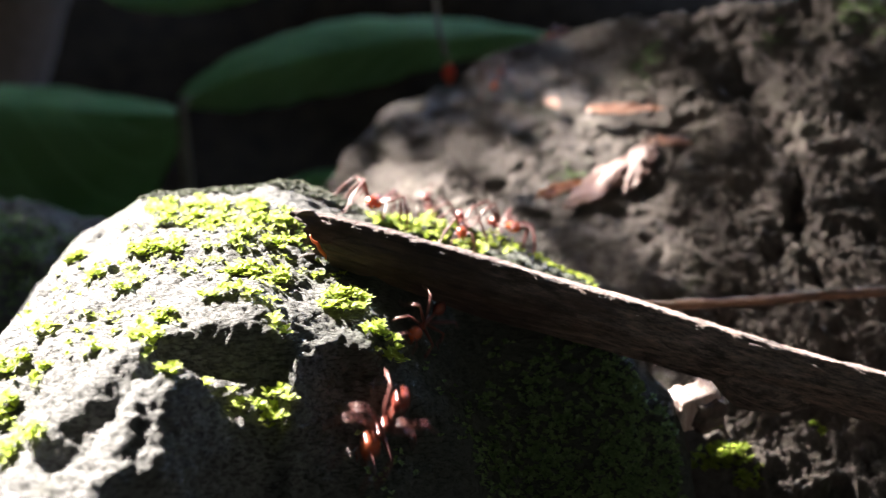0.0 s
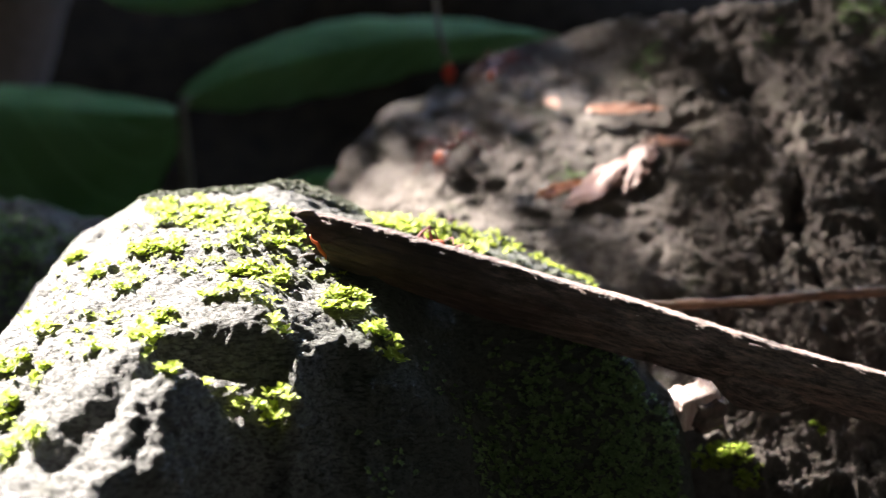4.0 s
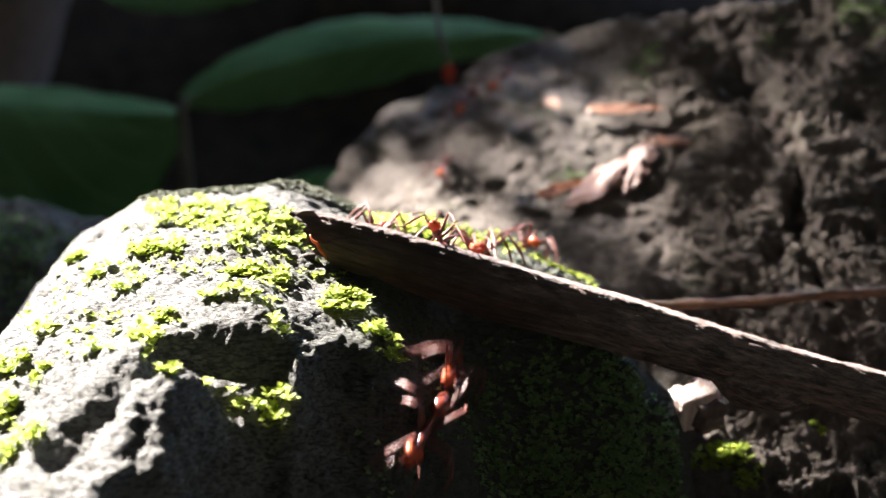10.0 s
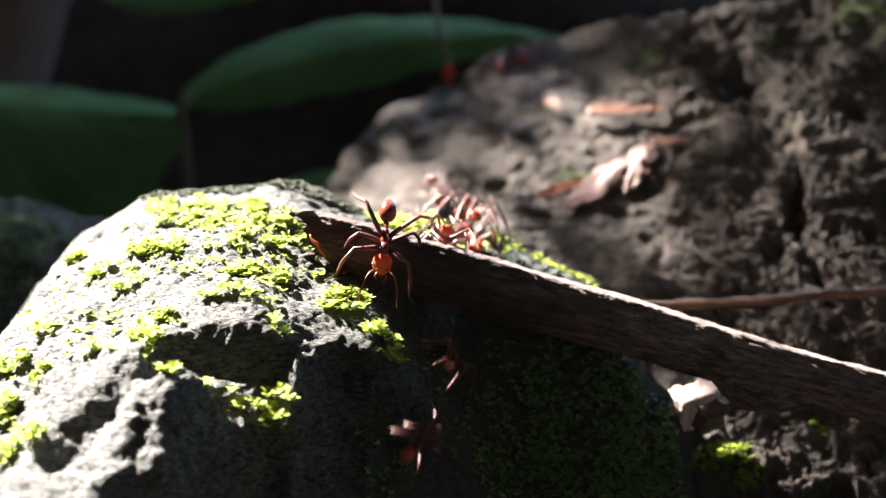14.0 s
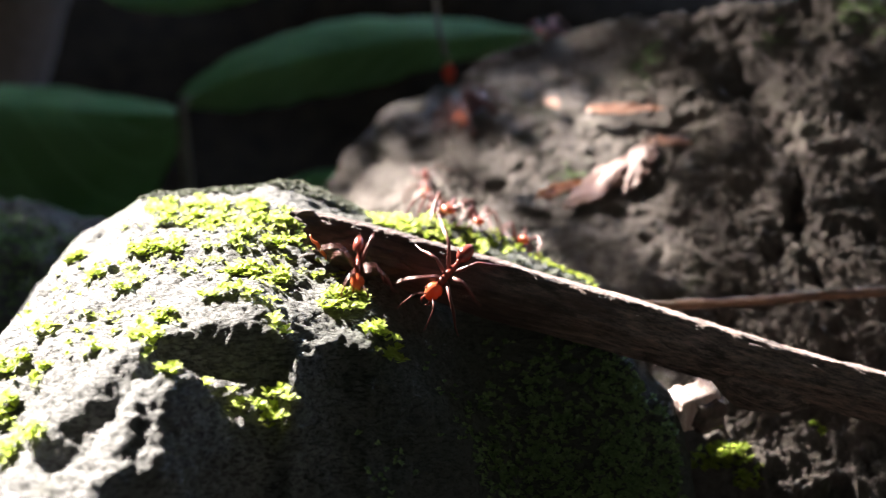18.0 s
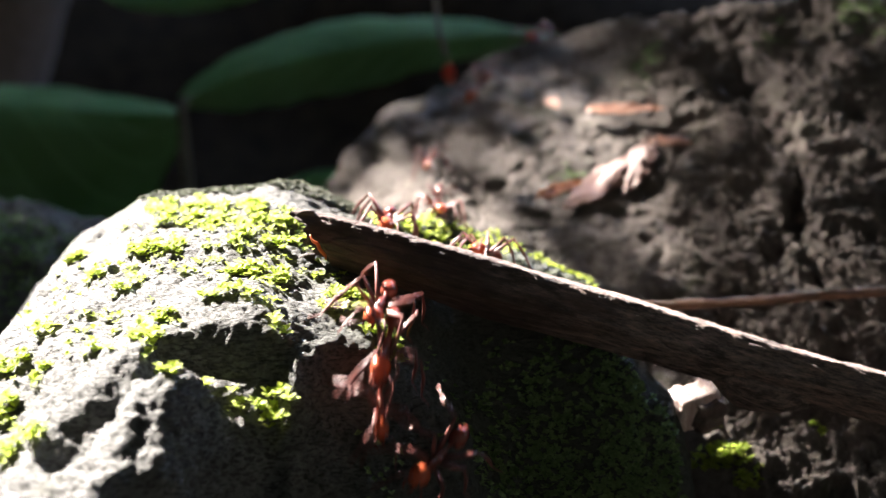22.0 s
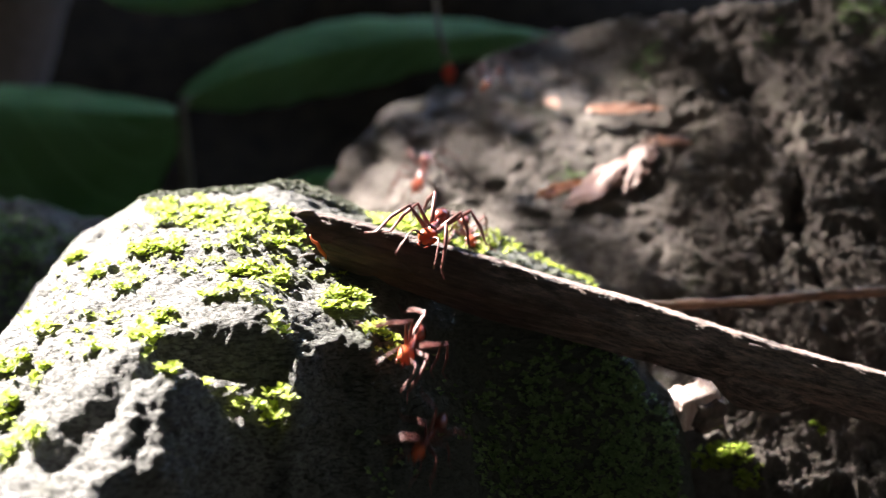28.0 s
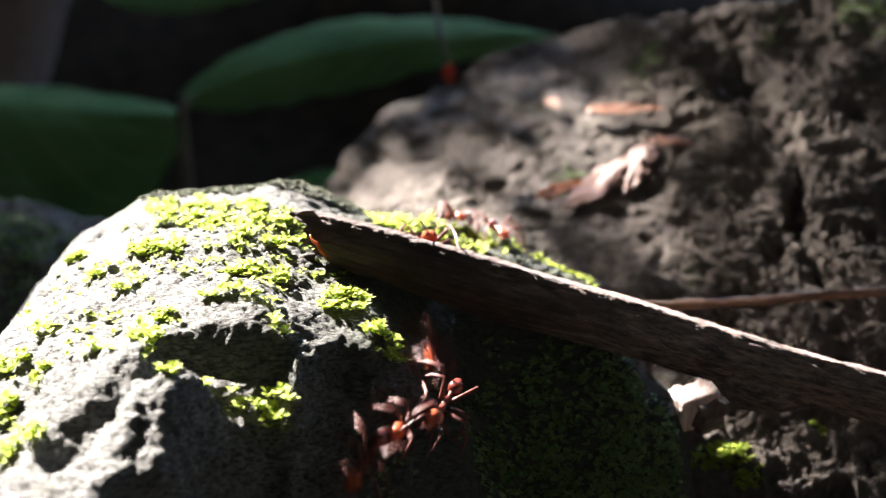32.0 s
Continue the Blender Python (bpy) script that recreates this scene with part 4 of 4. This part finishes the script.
# the trail: round behind the boulder, over it, across the gap, the ridge and the stick, down the stone and back round outside
TRAIL_IN = [(0.060, 0.520), (0.036, 0.425), (0.020, 0.400), (0.008, 0.380), (-0.003, 0.362), (-0.006, 0.340), (-0.002, 0.312)]
TRAIL_OUT = [(-0.012, 0.236), (-0.009, 0.222), (-0.006, 0.205), (-0.002, 0.188), (0.004, 0.165), (0.010, 0.140)]
TRAIL_ROUND = [(0.12, 0.10), (0.28, 0.12), (0.43, 0.30), (0.40, 0.60), (0.22, 0.66)]
SPEED, BACK_SPEED = 0.135, 0.34


def line_length(a, b):
    return math.dist(a, b) * 1.25


def passing(rng, t, x, y):
    """One passing over the stones: rows of (time, x, y), through (x, y) at t."""
    side = rng.uniform(-0.007, 0.007)
    way = [(px + side * 0.6, py) for px, py in TRAIL_IN]
    if y < 0.27:
        way.append((min(x + rng.uniform(0.0, 0.012), 0.02), 0.287))
        if y < 0.236:
            way.append((x + rng.uniform(-0.003, 0.006), 0.250))
    way.append((x, y))
    here = len(way) - 1
    last = x
    for px, py in TRAIL_OUT:
        if py < y - 0.008:
            last = last * 0.72 + (px + side) * 0.28
            way.append((last, py))
    times = [0.0]
    for a, b in zip(way, way[1:]):
        times.append(times[-1] + line_length(a, b) / SPEED)
    return [(t - times[here] + s, *p) for s, p in zip(times, way)]


def ant_walk(number, seen):
    """Key one ant: it passes each (t, x, y) and circles back outside the stones in between."""
    ant = ANTS[number]
    rng = random.Random(100 + number)
    line = []
    for k, s in enumerate(seen):
        rows = passing(rng, *s)
        if line:
            a, b = line[-1][0], rows[0][0]
            path = [line[-1][1:]] + TRAIL_ROUND + [rows[0][1:]]
            total = sum(math.dist(p, q) for p, q in zip(path, path[1:]))
            done = 0.0
            for p, q in zip(path, path[1:-1]):
                done += math.dist(p, q)
                line.append((a + (b - a) * done / total, *q))
        line += rows
    # before its first and after its last passing it waits, slowly walking, outside
    line.insert(0, (min(-0.2, line[0][0] - 1.5), 0.20 + rng.uniform(-0.05, 0.05), 0.64 + rng.uniform(-0.03, 0.06)))
    end = line[-1][0]
    line += [(end + 0.8, 0.12 + rng.uniform(-0.02, 0.02), 0.10 + rng.uniform(-0.03, 0.02)),
             (max(end + 2.5, 32.3), 0.30 + rng.uniform(-0.06, 0.06), 0.14 + rng.uniform(-0.06, 0.06))]
    ts = [r[0] for r in line]

    def spot(t):
        k = min(max(0, int(np.searchsorted(ts, t)) - 1), len(line) - 2)
        a, b = line[k], line[k + 1]
        f = (t - a[0]) / max(1e-6, b[0] - a[0])
        return a[1] + (b[1] - a[1]) * f, a[2] + (b[2] - a[2]) * f

    rows, legs = [], [c for c in ant.children if c.name.startswith("leg")]
    hips = [c.location.copy() for c in legs]
    steps = [[] for _ in legs]
    phase = rng.random() * 6
    t, turn = 0.0, None
    while True:
        x, y = spot(t)
        near = abs(x) < 0.12 and 0.15 < y < 0.44
        ahead, behind = spot(t + 0.07), spot(t - 0.07)
        head_to = math.atan2(ahead[1] - behind[1], ahead[0] - behind[0])
        if math.dist(ahead, behind) < 1e-4:
            head_to = turn if turn is not None else 0.0
        if turn is not None:
            head_to = turn + (head_to - turn + math.pi) % (2 * math.pi) - math.pi
            head_to = turn + max(-1.2, min(1.2, head_to - turn))
        turn = head_to
        wag = turn + 0.18 * math.sin(t * 9 + phase)
        p, up = foothold(x, y)
        rows.append((t, aim(p, p + Vector((math.cos(wag), math.sin(wag), 0)) - up * up.dot(Vector((math.cos(wag), math.sin(wag), 0))), up)))
        if near:
            for k, leg in enumerate(legs):
                a = math.sin(t * 23 + phase + (k % 2) * math.pi + (math.pi if k >= 3 else 0))
                steps[k].append((t, Matrix.Translation(hips[k]) @ pose(0, 0, 0, 9 * math.cos(t * 23 + phase) * (1 if k < 3 else -1), 0, 24 * a)))
        if t >= 32.0:
            break
        t = min(32.0, round(t + (0.1 if near else 0.3), 4))
    walk(ant, rows)
    for k, leg in enumerate(legs):
        rest = Matrix.Translation(hips[k])
        body = steps[k]
        walk(leg, ([] if body and body[0][0] == 0 else [(0, rest)]) + body + ([] if body and body[-1][0] >= 32.0 else [(32.0, rest)]))


def motions():
    """All that moves: the ants, each passing the places (seconds, x, y) on its way."""
    ant_walk(0, [(0, -0.0177, 0.285), (7, -0.0031, 0.2925), (14, -0.0122, 0.243), (21, 0.0054, 0.291), (28, -0.0028, 0.246)])
    ant_walk(1, [(0, 0.0036, 0.2865), (7, 0.0077, 0.291), (14, -0.0002, 0.2505), (21, 0.0138, 0.291), (28, 0.0053, 0.285)])
    ant_walk(2, [(0, 0.013, 0.2895), (7, 0.0193, 0.291), (14, 0.0067, 0.2805), (21, -0.0035, 0.2415), (28, -0.0085, 0.228)])
    ant_walk(3, [(0, -0.0045, 0.2385), (7, -0.001, 0.225), (14, -0.0006, 0.2355), (21, -0.0152, 0.2385), (28, -0.0038, 0.219)])
    ant_walk(4, [(0, -0.0121, 0.216), (9, -0.0022, 0.216), (16.6, 0.0042, 0.243), (24, -0.0012, 0.225), (31, 0.0049, 0.2895)])
    ant_walk(5, [(1, 0.0038, 0.2895), (8, -0.0067, 0.294), (15.2, 0.0074, 0.2895), (23, -0.0002, 0.2415), (30, -0.002, 0.249)])
    ant_walk(6, [(1, -0.0019, 0.243), (8, -0.0002, 0.249), (15.2, -0.0063, 0.225), (23, -0.01, 0.2235), (30, 0.0087, 0.291)])
    ant_walk(7, [(1, -0.008, 0.234), (8, 0.0111, 0.2865), (15.8, 0.0023, 0.2895), (23, 0.0101, 0.294), (30, 0.0151, 0.2895)])
    ant_walk(8, [(1, -0.0156, 0.219), (8, -0.0082, 0.2385), (15.8, -0.0093, 0.2205), (23, -0.013, 0.261), (30, -0.0077, 0.2355)])
    ant_walk(9, [(1, -0.0066, 0.216), (8, -0.0008, 0.2295), (23, -0.0091, 0.213), (30, -0.004, 0.2295)])
    ant_walk(10, [(2, -0.0055, 0.249), (9, 0.0023, 0.2895), (16.6, -0.0097, 0.234), (25, -0.0006, 0.219), (32, 0.0023, 0.291)])
    ant_walk(11, [(2, 0.0077, 0.2895), (9, 0.0112, 0.2895), (16.6, 0.003, 0.237)])
    ant_walk(12, [(2, 0.0022, 0.2415), (9, 0.0164, 0.291), (16.6, -0.0111, 0.216)])
    ant_walk(13, [(2, -0.0053, 0.2355), (9, -0.0165, 0.225), (22, -0.0127, 0.2175), (29, 0.0049, 0.2925)])
    ant_walk(14, [(2, 0.0022, 0.237), (9, -0.0091, 0.2355), (22, -0.0026, 0.2175), (29, 0.0089, 0.255)])
    ant_walk(15, [(2, -0.0057, 0.222), (9, -0.0032, 0.222), (23, -0.0027, 0.225), (31, -0.0002, 0.2205)])
    ant_walk(16, [(3, -0.0144, 0.294), (10, -0.0155, 0.264), (17, 0.0138, 0.2895), (24, 0.0074, 0.291), (31, 0.0101, 0.294)])
    ant_walk(17, [(3, -0.002, 0.246), (10, -0.0013, 0.249), (17, -0.0115, 0.2535), (24, 0.0125, 0.2895), (31, 0.016, 0.2835)])
    ant_walk(18, [(3, 0.0074, 0.2895), (10, 0.008, 0.2625), (17, -0.0045, 0.2355), (24, -0.0045, 0.2415), (31, 0.0039, 0.2415)])
    ant_walk(19, [(3, 0.0148, 0.285), (10, 0.0189, 0.2895), (17, -0.0097, 0.2145), (24, -0.0034, 0.2355), (31, -0.0054, 0.231)])
    ant_walk(20, [(3, 0.0022, 0.2415), (10, -0.0006, 0.2325), (19, -0.0018, 0.2145), (26.2, 0.0049, 0.2895)])
    ant_walk(21, [(3, -0.0123, 0.222), (10, -0.005, 0.219), (22, -0.0124, 0.2235), (29, -0.0138, 0.2325)])
    ant_walk(22, [(3, -0.0212, 0.2145), (11, 0.001, 0.2895), (18, -0.0174, 0.24), (25, -0.004, 0.2895), (32, 0.0124, 0.2865)])
    ant_walk(23, [(3, -0.0002, 0.2235), (11, 0.0113, 0.291), (18, -0.0002, 0.291), (25, 0.01, 0.2895), (32, -0.0036, 0.252)])
    ant_walk(24, [(3, -0.0091, 0.216), (11, 0.0021, 0.255), (18, 0.0074, 0.2895), (25, -0.0024, 0.243), (32, -0.004, 0.234)])
    ant_walk(25, [(4.2, 0.0036, 0.2895), (12, 0.0229, 0.291), (19, -0.0149, 0.279), (26.2, -0.0044, 0.2325)])
    ant_walk(26, [(4.2, -0.0044, 0.2325), (12, 0.0033, 0.2595), (19, -0.0006, 0.249), (26.2, -0.0092, 0.2175)])
    ant_walk(27, [(4.2, 0.0124, 0.2865), (12, -0.0029, 0.2295), (19, 0.01, 0.2895), (26.8, 0.01, 0.2895)])
    ant_walk(28, [(4.8, -0.0027, 0.282), (12, 0.001, 0.288), (19, 0.0173, 0.2835), (26.8, -0.0067, 0.2385)])
    ant_walk(29, [(4.8, -0.0073, 0.222), (12, 0.0113, 0.291), (19, 0.0031, 0.2415)])
    ant_walk(30, [(5.6, 0.0036, 0.291), (13, -0.0166, 0.219), (20, 0.0101, 0.294), (27.3, 0.0009, 0.249)])
    ant_walk(31, [(5.6, -0.0035, 0.243), (13, -0.0002, 0.2235), (20, 0.0023, 0.2865), (27.3, -0.0022, 0.225)])
    ant_walk(32, [(5.6, -0.004, 0.234), (13, -0.0061, 0.2115), (20, -0.0013, 0.2415)])
    ant_walk(33, [(6, 0.0052, 0.2925), (13, 0.0061, 0.2895), (20, -0.0033, 0.225)])
    ant_walk(34, [(6, 0.0121, 0.291), (13, 0.0202, 0.2895), (20, -0.0041, 0.213)])
    ant_walk(35, [(6, -0.0017, 0.2355), (13, 0.0057, 0.2415), (22, -0.0137, 0.2295), (29, -0.0049, 0.234)])
    ant_walk(36, [(11, -0.0152, 0.2205), (18, 0.0164, 0.291), (25, -0.015, 0.216), (32, -0.0072, 0.219)])
    ant_walk(37, [(11, -0.0042, 0.2145), (18, 0.0009, 0.2415), (25, -0.0023, 0.2265), (32, -0.0018, 0.2235)])
    ant_walk(38, [(14, -0.0052, 0.2175), (21, -0.0002, 0.231)])
    ant_walk(39, [(14.4, -0.0013, 0.249), (22, -0.0135, 0.2745), (29, -0.0002, 0.2265)])
    ant_walk(40, [(14.4, 0.0202, 0.2895), (22, -0.0015, 0.291), (32, -0.0148, 0.2115)])
    ant_walk(41, [(14.4, -0.0023, 0.2355), (22, 0.0092, 0.2625)])


motions()
